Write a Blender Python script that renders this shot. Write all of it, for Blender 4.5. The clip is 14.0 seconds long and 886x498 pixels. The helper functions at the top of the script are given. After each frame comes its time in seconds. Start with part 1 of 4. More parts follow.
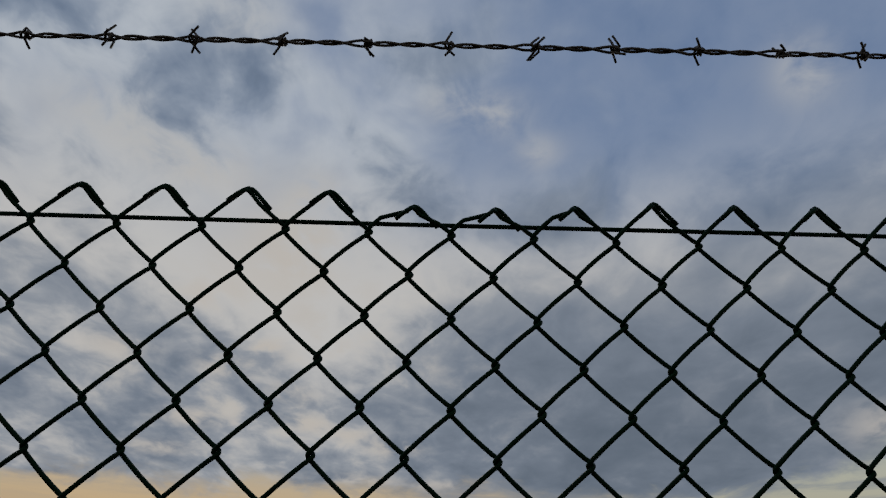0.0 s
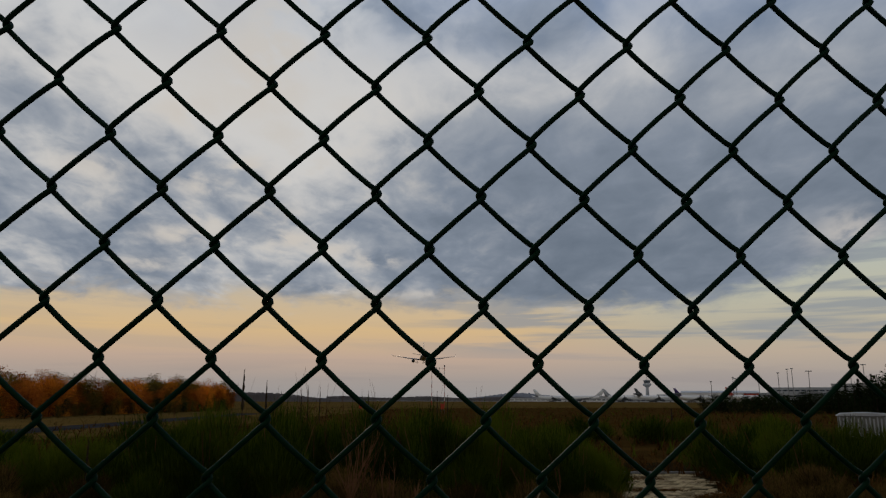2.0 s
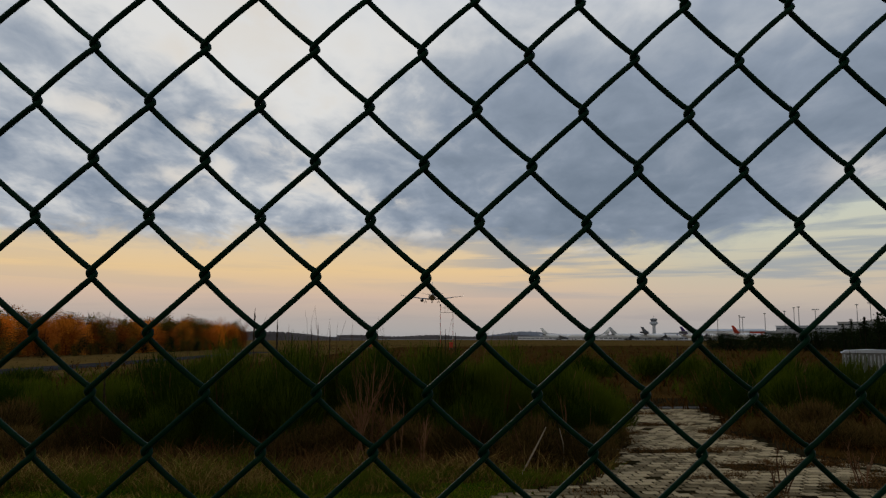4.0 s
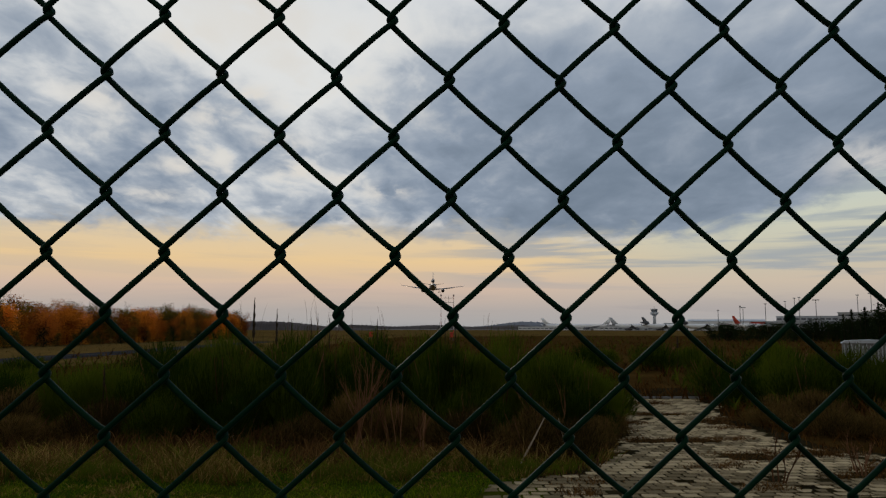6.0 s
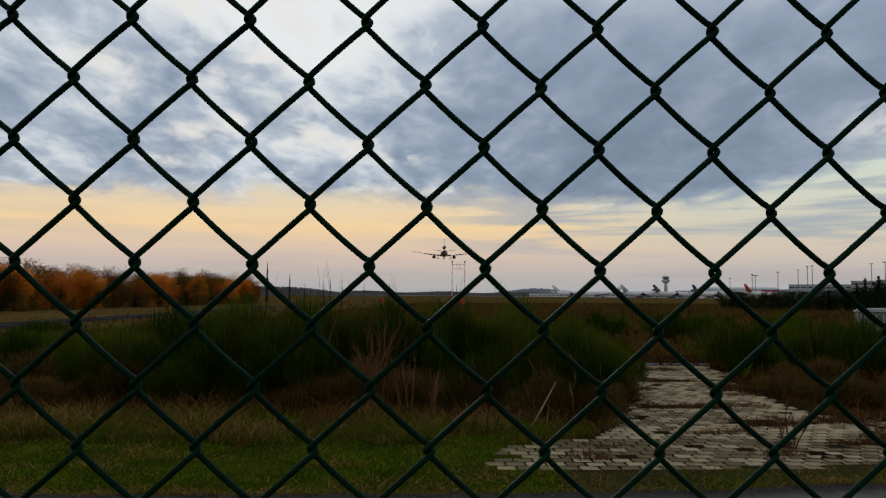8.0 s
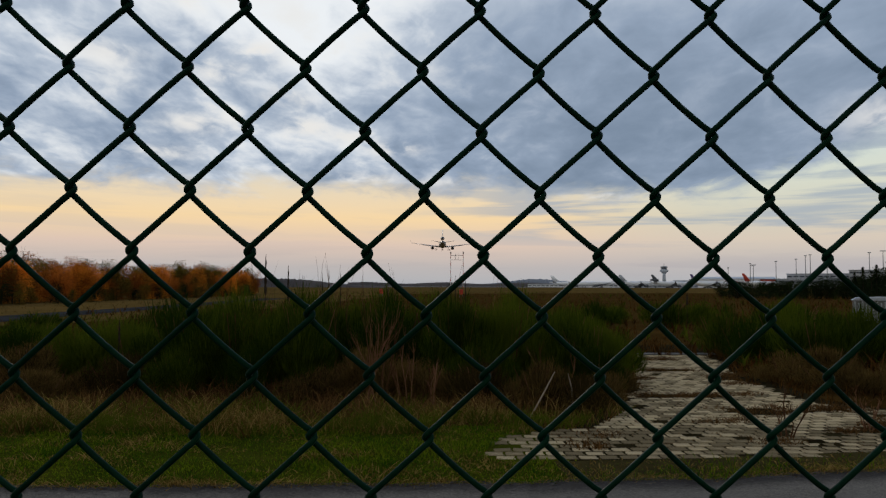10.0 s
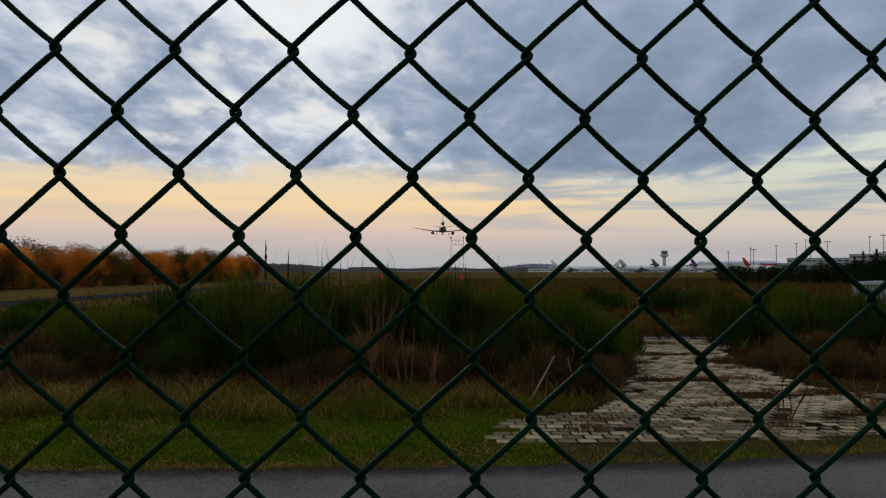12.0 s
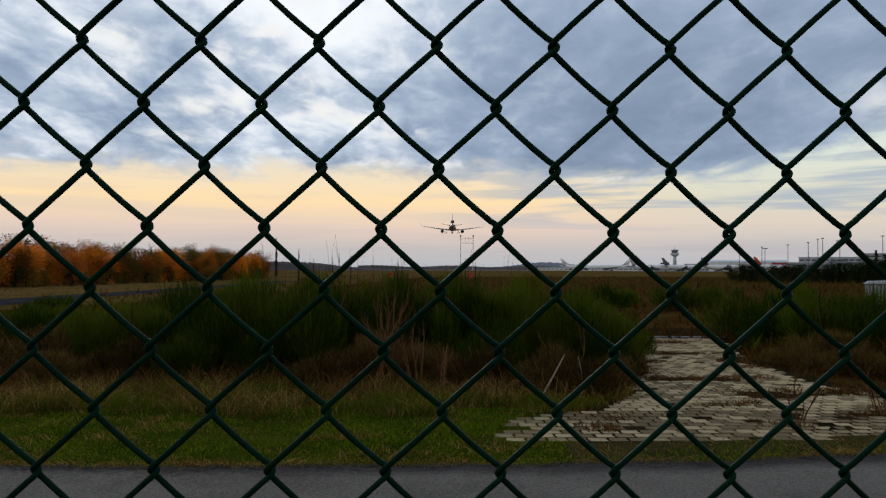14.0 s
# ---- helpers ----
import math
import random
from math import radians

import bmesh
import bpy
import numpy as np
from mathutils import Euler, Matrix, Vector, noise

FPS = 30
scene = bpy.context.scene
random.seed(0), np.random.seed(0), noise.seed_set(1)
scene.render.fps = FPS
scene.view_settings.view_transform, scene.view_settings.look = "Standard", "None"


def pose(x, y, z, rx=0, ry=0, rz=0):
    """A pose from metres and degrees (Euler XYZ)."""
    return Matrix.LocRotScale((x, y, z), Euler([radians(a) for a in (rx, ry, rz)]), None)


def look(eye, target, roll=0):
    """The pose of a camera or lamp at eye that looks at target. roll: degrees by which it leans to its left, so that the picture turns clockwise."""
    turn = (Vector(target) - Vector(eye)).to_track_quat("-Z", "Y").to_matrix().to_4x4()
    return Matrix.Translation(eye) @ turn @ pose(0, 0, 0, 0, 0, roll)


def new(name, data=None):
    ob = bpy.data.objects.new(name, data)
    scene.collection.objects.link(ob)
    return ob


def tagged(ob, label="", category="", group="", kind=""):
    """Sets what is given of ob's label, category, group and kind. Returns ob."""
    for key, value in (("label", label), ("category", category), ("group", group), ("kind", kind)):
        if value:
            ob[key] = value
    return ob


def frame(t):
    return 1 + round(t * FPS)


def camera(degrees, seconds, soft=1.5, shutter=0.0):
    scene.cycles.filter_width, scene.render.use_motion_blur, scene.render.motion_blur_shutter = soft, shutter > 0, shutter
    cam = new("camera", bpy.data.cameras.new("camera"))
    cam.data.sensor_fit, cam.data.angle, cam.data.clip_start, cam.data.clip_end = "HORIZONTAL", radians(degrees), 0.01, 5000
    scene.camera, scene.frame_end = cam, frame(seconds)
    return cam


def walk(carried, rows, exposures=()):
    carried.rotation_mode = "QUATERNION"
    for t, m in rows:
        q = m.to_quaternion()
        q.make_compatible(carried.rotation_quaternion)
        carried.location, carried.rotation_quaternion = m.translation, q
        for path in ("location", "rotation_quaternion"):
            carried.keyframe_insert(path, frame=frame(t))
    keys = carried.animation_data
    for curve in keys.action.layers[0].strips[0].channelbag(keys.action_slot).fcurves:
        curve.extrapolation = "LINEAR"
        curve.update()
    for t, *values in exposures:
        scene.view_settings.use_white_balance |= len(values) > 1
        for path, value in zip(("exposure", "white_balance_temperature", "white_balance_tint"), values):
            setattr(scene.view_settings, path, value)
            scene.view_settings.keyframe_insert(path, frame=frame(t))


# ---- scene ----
cam = camera(62.8, 14.0, 1.3)
PATH = [  # seconds, x, y, z, then the turn in degrees
    (0.0, -0.0197, -0.1304, 1.723, 116.22, -1.4, -1.64),
    (0.5, -0.0143, -0.093, 1.7255, 109.29, -0.21, -3.9),
    (1.0, -0.0128, -0.0763, 1.7076, 107.61, 0.0, -3.05),
    (1.5, -0.0118, -0.0574, 1.6996, 104.03, -0.39, -3.41),
    (2.0, -0.0142, -0.0402, 1.6863, 101.77, -0.22, -2.94),
    (2.5, -0.0114, -0.0352, 1.6816, 100.12, 0.02, -2.45),
    (3.0, -0.0082, -0.0334, 1.6785, 99.0, 0.04, -2.43),
    (3.5, -0.0069, -0.0322, 1.6758, 97.73, 0.12, -2.07),
    (4.0, -0.0052, -0.03, 1.6717, 97.05, -0.11, -2.27),
    (6.5, 0.0165, -0.0048, 1.6636, 95.66, -0.23, -2.17),
    (7.0, 0.0072, 0.0005, 1.6602, 94.83, -0.42, -1.99),
    (7.5, 0.0021, 0.0029, 1.6585, 94.41, -0.48, -1.73),
    (8.0, 0.0022, -0.0019, 1.6571, 93.62, -0.52, -1.35),
    (10.5, 0.0028, -0.0009, 1.6545, 92.91, -0.13, -1.42),
    (11.0, 0.005, -0.0018, 1.6548, 92.79, -0.08, -1.3),
    (11.5, 0.0071, 0.0001, 1.6537, 92.17, -0.14, -1.64),
    (12.0, 0.0098, -0.0026, 1.6536, 91.72, -0.13, -1.43),
    (12.5, 0.0105, -0.0031, 1.6519, 91.34, -0.33, -1.26),
    (13.0, 0.0103, -0.0017, 1.6512, 91.35, -0.17, -1.1),
    (13.5, 0.0065, -0.0012, 1.6508, 91.23, -0.31, -0.88),
    (14.0, 0.0, 0.0, 1.65, 91.59, -0.27, -0.68)]
EXPOSURES = [(0.0, -0.88, 6400, 10), (1.0, -0.88, 6450, 10), (2.0, -0.62, 6450, 10), (3.0, -0.44, 6400, 10), (4.0, -0.32, 6350, 9),
             (6.5, -0.27, 6250, 8), (8.0, -0.13, 6100, 8), (10.5, -0.05, 6000, 8), (11.5, -0.1, 6000, 8), (12.5, 0.0, 5950, 8), (14.0, 0.1, 5900, 8)]
walk(cam, [(row[0], pose(*row[1:])) for row in PATH], EXPOSURES)


# ---- world: a cloudy evening sky, open along the horizon ----
class Nodes:
    """Short forms for wiring a node tree."""

    def __init__(self, tree):
        self.tree = tree

    def add(self, kind, **settings):
        node = self.tree.nodes.new(kind)
        for key, value in settings.items():
            setattr(node, key, value)
        return node

    def plug(self, socket, value):
        if hasattr(value, "is_output"):
            self.tree.links.new(value, socket)
        elif isinstance(value, (tuple, list)) and socket.type == "RGBA" and len(value) == 3:
            socket.default_value = (*value, 1)
        else:
            socket.default_value = value

    def math(self, op, a, b=0.0, c=0.0, clamp=False):
        node = self.add("ShaderNodeMath", operation=op, use_clamp=clamp)
        for socket, value in zip(node.inputs, (a, b, c)):
            self.plug(socket, value)
        return node.outputs[0]

    def step(self, value, low, high):
        node = self.add("ShaderNodeMapRange", interpolation_type="SMOOTHSTEP")
        self.plug(node.inputs[0], value)
        self.plug(node.inputs[1], low)
        self.plug(node.inputs[2], high)
        return node.outputs[0]

    def mix(self, fac, a, b, blend="MIX"):
        node = self.add("ShaderNodeMix", data_type="RGBA", blend_type=blend)
        self.plug(node.inputs[0], fac)
        self.plug(node.inputs[6], a)
        self.plug(node.inputs[7], b)
        return node.outputs[2]

    def noise(self, vector, scale, detail=4.0, rough=0.5, distort=0.0):
        node = self.add("ShaderNodeTexNoise")
        if vector is not None:
            self.plug(node.inputs["Vector"], vector)
        for key, value in (("Scale", scale), ("Detail", detail), ("Roughness", rough), ("Distortion", distort)):
            node.inputs[key].default_value = value
        return node.outputs[0]

    def xyz(self, x, y, z):
        node = self.add("ShaderNodeCombineXYZ")
        for socket, value in zip(node.inputs, (x, y, z)):
            self.plug(socket, value)
        return node.outputs[0]

    def ramp(self, value, stops):
        node = self.add("ShaderNodeValToRGB")
        self.plug(node.inputs[0], value)
        band = node.color_ramp.elements
        while len(band) < len(stops):
            band.new(0.5)
        for element, (at, colour) in zip(band, stops):
            element.position, element.color = at, (*colour, 1)
        return node.outputs[0]


def build_sky():
    world = bpy.data.worlds.new("evening_sky")
    scene.world = world
    world.use_nodes = True
    tree = world.node_tree
    tree.nodes.clear()
    n = Nodes(tree)
    way = n.add("ShaderNodeTexCoord").outputs["Generated"]
    parts = n.add("ShaderNodeSeparateXYZ")
    n.plug(parts.inputs[0], way)
    x, y, z = parts.outputs
    el = n.math("MULTIPLY", n.math("ARCSINE", z), 57.296)
    az = n.math("MULTIPLY", n.math("ARCTAN2", x, y), 57.296)
    # cloud on a high flat layer, so that it draws together towards the horizon
    lift = n.math("ADD", n.math("MAXIMUM", z, 0.0), 0.22)
    flat = n.xyz(n.math("DIVIDE", x, lift), n.math("MULTIPLY", n.math("DIVIDE", y, lift), 0.7), 3.7)
    big = n.noise(flat, 2.0, 4, 0.5, 0.4)
    mid = n.noise(flat, 5.0, 5, 0.52, 0.4)
    fine = n.noise(flat, 12.0, 5, 0.55, 0.4)

    def bump(a0, aw, e0, ew):
        p = n.math("DIVIDE", n.math("SUBTRACT", az, a0), aw)
        q = n.math("DIVIDE", n.math("SUBTRACT", el, e0), ew)
        return n.math("EXPONENT", n.math("MULTIPLY", n.math("ADD", n.math("MULTIPLY", p, p), n.math("MULTIPLY", q, q)), -1.0))

    def total(*terms):
        out = terms[0]
        for term in terms[1:]:
            out = n.math("ADD", out, term)
        return out

    def times(a, b):
        return n.math("MULTIPLY", a, b)

    # the open strip under the clouds: grey-rose haze, peach, yellow, then pale cream
    strip = n.ramp(n.math("DIVIDE", el, 16.0, clamp=True), [
        (0.0, (0.465, 0.45, 0.445)), (0.09, (0.55, 0.478, 0.435)), (0.20, (0.78, 0.575, 0.44)), (0.33, (1.0, 0.70, 0.37)),
        (0.46, (0.88, 0.70, 0.47)), (0.62, (0.66, 0.66, 0.62)), (1.0, (0.55, 0.60, 0.66))])
    strip_cool = n.ramp(n.math("DIVIDE", el, 16.0, clamp=True), [
        (0.0, (0.46, 0.45, 0.45)), (0.10, (0.56, 0.49, 0.45)), (0.22, (0.74, 0.60, 0.46)), (0.32, (0.72, 0.64, 0.48)),
        (0.5, (0.74, 0.73, 0.58)), (0.75, (0.66, 0.74, 0.70)), (1.0, (0.52, 0.64, 0.72))])
    strip = n.mix(n.step(az, 4.0, 24.0), strip, strip_cool)
    nishita = n.add("ShaderNodeTexSky", sky_type="NISHITA", sun_disc=False, sun_elevation=radians(6), sun_rotation=radians(-16))
    blue = n.mix(0.6, n.mix(1.0, nishita.outputs[0], (0.08, 0.08, 0.08), "MULTIPLY"), (0.24, 0.40, 0.72))
    # grey-blue cloud, brighter towards the hidden sun
    glow = bump(-11.0, 10.0, 24.0, 8.0)
    glow2 = bump(-9.0, 9.0, 12.5, 5.5)
    shade = bump(14.0, 17.0, 13.5, 6.5)
    left = n.step(az, 14.0, -12.0)
    rough = total(0.34, times(left, 0.34), times(n.step(el, 22.0, 34.0), 0.35))
    grain = total(times(n.math("SUBTRACT", big, 0.5), 0.7), times(n.math("SUBTRACT", mid, 0.5), 1.15), times(n.math("SUBTRACT", fine, 0.5), 0.55))
    lit = total(times(grain, rough), 0.425, times(left, 0.05), times(glow, 0.34), times(glow2, 0.13), times(bump(-27.0, 14.0, 25.0, 7.0), 0.22), times(bump(0.0, 9.0, 12.0, 4.0), 0.07), times(shade, -0.13), times(n.step(el, 11.0, 27.0), 0.10), times(n.step(el, 26.0, 35.0), 0.18), times(bump(11.0, 12.0, 24.0, 9.0), 0.10), times(bump(-20.0, 9.0, 10.5, 2.6), 0.04))
    lit = n.step(lit, 0.16, 0.86)
    cloud = n.ramp(lit, [(0.0, (0.20, 0.25, 0.32)), (0.35, (0.325, 0.38, 0.465)), (0.65, (0.50, 0.54, 0.60)), (1.0, (0.92, 0.90, 0.87))])
    gap = times(n.step(total(big, times(mid, 0.5), times(n.step(az, -8.0, 30.0), 0.16)), 0.62, 0.88), n.step(el, 22.0, 36.0))
    upper = n.mix(times(gap, 0.75), cloud, blue)
    # cream tufts low in the cloud, and grey wisps over the strip
    low = n.noise(n.xyz(times(az, 0.16), times(el, 0.42), 1.3), 1.0, 6, 0.62, 0.5)
    tuft = times(n.step(total(times(mid, 0.7), times(fine, 0.3)), 0.50, 0.66), total(0.05, times(bump(-11.0, 13.0, 15.0, 9.0), 0.6)))
    upper = n.mix(tuft, upper, (0.88, 0.81, 0.72))
    # single bright tufts and breaks in the cloud
    puffs = total(*[times(bump(*spot), weight) for *spot, weight in (
        (-28.0, 6.0, 32.5, 2.4, 0.9), (-20.5, 5.0, 30.4, 1.8, 0.9), (-19.6, 4.0, 41.7, 2.5, 0.8), (1.4, 2.6, 37.7, 1.5, 1.1), (5.8, 2.6, 36.8, 1.4, 1.0), (9.6, 2.0, 33.8, 1.3, 0.6),
        (-10.5, 2.6, 29.5, 2.2, 0.9), (-12.0, 4.2, 25.5, 3.2, 1.1), (-18.0, 2.6, 21.0, 1.3, 0.8), (-13.0, 2.0, 17.4, 1.0, 1.1), (-15.8, 2.0, 16.0, 1.0, 1.0), (-10.8, 1.8, 14.2, 0.9, 1.1),
        (-9.5, 1.8, 12.2, 0.6, 1.1), (-2.2, 1.8, 10.8, 0.55, 1.1), (-6.0, 1.4, 11.6, 0.5, 0.8), (-17.7, 1.8, 12.0, 0.6, 1.0), (-24.0, 2.6, 16.5, 0.9, 0.7), (-20.0, 2.2, 9.7, 0.5, 0.8),
        (-4.8, 2.6, 8.3, 0.5, 0.9), (1.6, 2.6, 8.2, 0.35, 0.7), (13.4, 4.0, 6.9, 0.4, 0.8), (33.0, 2.6, 36.0, 2.2, 0.8), (33.0, 2.6, 11.5, 1.4, 0.7))])
    ragged = n.step(total(times(mid, 0.5), times(fine, 0.5)), 0.38, 0.58)
    upper = n.mix(n.math("MINIMUM", times(puffs, ragged), 0.88), upper, (0.90, 0.83, 0.745))
    upper = n.mix(times(n.step(el, 22.0, 36.0), 0.8), upper, n.mix(1.0, upper, (0.86, 0.97, 1.12), "MULTIPLY"))
    edge = total(7.4, times(n.step(az, 23.0, 36.0), 3.4), times(bump(2.0, 7.0, 8.0, 30.0), 0.6), times(bump(14.0, 6.0, 8.0, 30.0), -0.5))
    cover = n.step(total(el, times(low, 5.0), times(fine, 2.0), -3.5), n.math("SUBTRACT", edge, 1.0), n.math("ADD", edge, 1.3))
    streak = n.noise(n.xyz(times(az, 0.055), times(el, 0.85), 7.1), 1.0, 5, 0.55, 0.3)
    wisp = times(n.step(streak, 0.46, 0.60), times(n.step(el, 2.4, 4.6), total(0.22, times(n.step(az, -2.0, 9.0), 0.78))))
    strip = n.mix(times(wisp, 0.7), strip, (0.36, 0.41, 0.47))
    haze = times(n.step(streak, 0.48, 0.62), n.step(el, 4.0, 1.0))
    strip = n.mix(times(haze, 0.3), strip, (0.42, 0.38, 0.38))
    sky = n.mix(cover, strip, upper)
    # a plain grey evening away from the sunset
    away = n.step(n.math("ABSOLUTE", az), 60.0, 130.0)
    sky = n.mix(times(away, 0.85), sky, (0.395, 0.37, 0.32))
    out = n.add("ShaderNodeBackground")
    n.plug(out.inputs[0], sky)
    out.inputs[1].default_value = 1.0
    n.plug(n.add("ShaderNodeOutputWorld").inputs[0], out.outputs[0])


build_sky()
sun = new("sun", bpy.data.lights.new("sun", "SUN"))
sun.data.energy, sun.data.angle, sun.data.color = 0.5, radians(25), (1.0, 0.86, 0.68)
sun.matrix_world = look((-28, 100, 45), (0, 0, 0))


# ---- materials ----
def material(name, dark, light, scale=4.0, rough=0.8, metal=0.0, bump=0.0, fine=40.0, island=0.0, own=0.0, sheer=0.0, gloss=None, grit=0.35):
    """A surface that varies between two colours at two scales; island and own vary it by leaf or by object."""
    m = bpy.data.materials.new(name)
    m.use_nodes = True
    n = Nodes(m.node_tree)
    shader = m.node_tree.nodes["Principled BSDF"]
    where = n.add("ShaderNodeTexCoord").outputs["Object"]
    coarse = n.noise(where, scale, 4, 0.6)
    grain = n.noise(where, fine, 3, 0.6)
    fac = n.math("ADD", n.math("MULTIPLY", coarse, 1.0 - grit), n.math("MULTIPLY", grain, grit))
    if island:
        r = n.add("ShaderNodeNewGeometry").outputs["Random Per Island"]
        fac = n.math("ADD", fac, n.math("MULTIPLY", n.math("SUBTRACT", r, 0.5), island))
    if own:
        r = n.add("ShaderNodeObjectInfo").outputs["Random"]
        fac = n.math("ADD", fac, n.math("MULTIPLY", n.math("SUBTRACT", r, 0.5), own))
    fac = n.step(fac, 0.28, 0.72)
    n.plug(shader.inputs["Base Color"], n.mix(fac, dark, light))
    shader.inputs["Metallic"].default_value = metal
    shader.inputs["Specular IOR Level"].default_value = gloss if gloss is not None else (0.0 if sheer or rough >= 0.85 else 0.35)
    n.plug(shader.inputs["Roughness"], n.math("ADD", rough - 0.08, n.math("MULTIPLY", grain, 0.16), clamp=True))
    if bump:
        node = n.add("ShaderNodeBump")
        node.inputs["Strength"].default_value = bump
        node.inputs["Distance"].default_value = 0.02
        n.plug(node.inputs["Height"], grain)
        n.plug(shader.inputs["Normal"], node.outputs[0])
    if sheer:
        glass = n.add("ShaderNodeBsdfTranslucent")
        n.plug(glass.inputs[0], n.mix(fac, dark, light))
        both = n.add("ShaderNodeMixShader")
        both.inputs[0].default_value = sheer
        n.plug(both.inputs[1], shader.outputs[0])
        n.plug(both.inputs[2], glass.outputs[0])
        n.plug(m.node_tree.nodes["Material Output"].inputs[0], both.outputs[0])
    return m


GREEN_WIRE = material("green_plastic_coat", (0.001, 0.014, 0.0065), (0.003, 0.026, 0.012), 30, 0.5, bump=0.05, fine=300, gloss=0.05)
STEEL_WIRE = material("weathered_zinc", (0.05, 0.045, 0.045), (0.12, 0.11, 0.105), 60, 0.6, 0.6, 0.2, 400)


# ---- building helpers ----
def mesh_of(name, bm, mat, smooth=False):
    me = bpy.data.meshes.new(name)
    bm.to_mesh(me)
    bm.free()
    me.materials.append(mat)
    if smooth:
        me.shade_smooth()
    return me


def thing(name, label, category, at=None, group="", kind=""):
    ob = new(name)
    ob.empty_display_size = 0.1
    if at is not None:
        ob.matrix_world = at
    return tagged(ob, label, category, group, kind)


def part(name, bm, mat, parent, label="", smooth=False, at=None):
    data = bm if isinstance(bm, bpy.types.Mesh) else mesh_of(name, bm, mat, smooth)
    ob = new(name, data)
    ob.parent = parent
    if at is not None:
        ob.matrix_basis = at
    return tagged(ob, label)


def solid(name, bm, mat, label, category, kind="", smooth=False, at=None, group=""):
    ob = new(name, mesh_of(name, bm, mat, smooth))
    if at is not None:
        ob.matrix_world = at
    return tagged(ob, label, category, group, kind)


def tube(bm, points, radius, sides=8, close=True):
    """A round bar along points; radius is a number or one per point."""
    pts = [Vector(p) for p in points]
    radii = radius if isinstance(radius, (list, tuple)) else [radius] * len(pts)
    side = None
    rings = []
    for k, p in enumerate(pts):
        way = (pts[min(k + 1, len(pts) - 1)] - pts[max(k - 1, 0)]).normalized()
        if side is None:
            side = way.orthogonal().normalized()
        side = (side - way * side.dot(way)).normalized()
        other = way.cross(side)
        rings.append([bm.verts.new(p + radii[k] * (math.cos(q) * side + math.sin(q) * other))
                      for q in (2 * math.pi * s / sides for s in range(sides))])
    for a, b in zip(rings, rings[1:]):
        for s in range(sides):
            bm.faces.new((a[s], a[(s + 1) % sides], b[(s + 1) % sides], b[s]))
    if close:
        bm.faces.new(rings[0][::-1])
        bm.faces.new(rings[-1])
    return bm


def block(bm, x0, x1, y0, y1, z0, z1, bevel=0.0):
    box = bmesh.ops.create_cube(bm, size=1, matrix=Matrix.Translation(((x0 + x1) / 2, (y0 + y1) / 2, (z0 + z1) / 2))
                                @ Matrix.Diagonal((x1 - x0, y1 - y0, z1 - z0, 1)))
    if bevel:
        edges = list({e for v in box["verts"] for e in v.link_edges})
        bmesh.ops.bevel(bm, geom=edges, offset=bevel, segments=1, affect="EDGES")
    return bm


def arrays_mesh(name, verts, faces, mat):
    me = bpy.data.meshes.new(name)
    me.from_pydata(verts, [], faces)
    me.materials.append(mat)
    return me


# ---- the chain-link fence in front of the camera ----
CELL_W, CELL_H, LEAN = 0.0707, 0.07422, 0.00091
FENCE = Matrix(((0.99999, 0.00029, 0.00491, 0.1407), (0.0, 0.99821, -0.05987, 0.4293),
                (-0.00492, 0.05987, 0.99819, 1.8582), (0, 0, 0, 1)))
TOP_ROW, LOW_ROW = -5, 48


def knot(i, j):
    """The place of the fence's crossing i half cells along and j half cells down, in the fence's own plane."""
    return Vector((i * CELL_W / 2 + LEAN * j, 0, -j * CELL_H / 2))


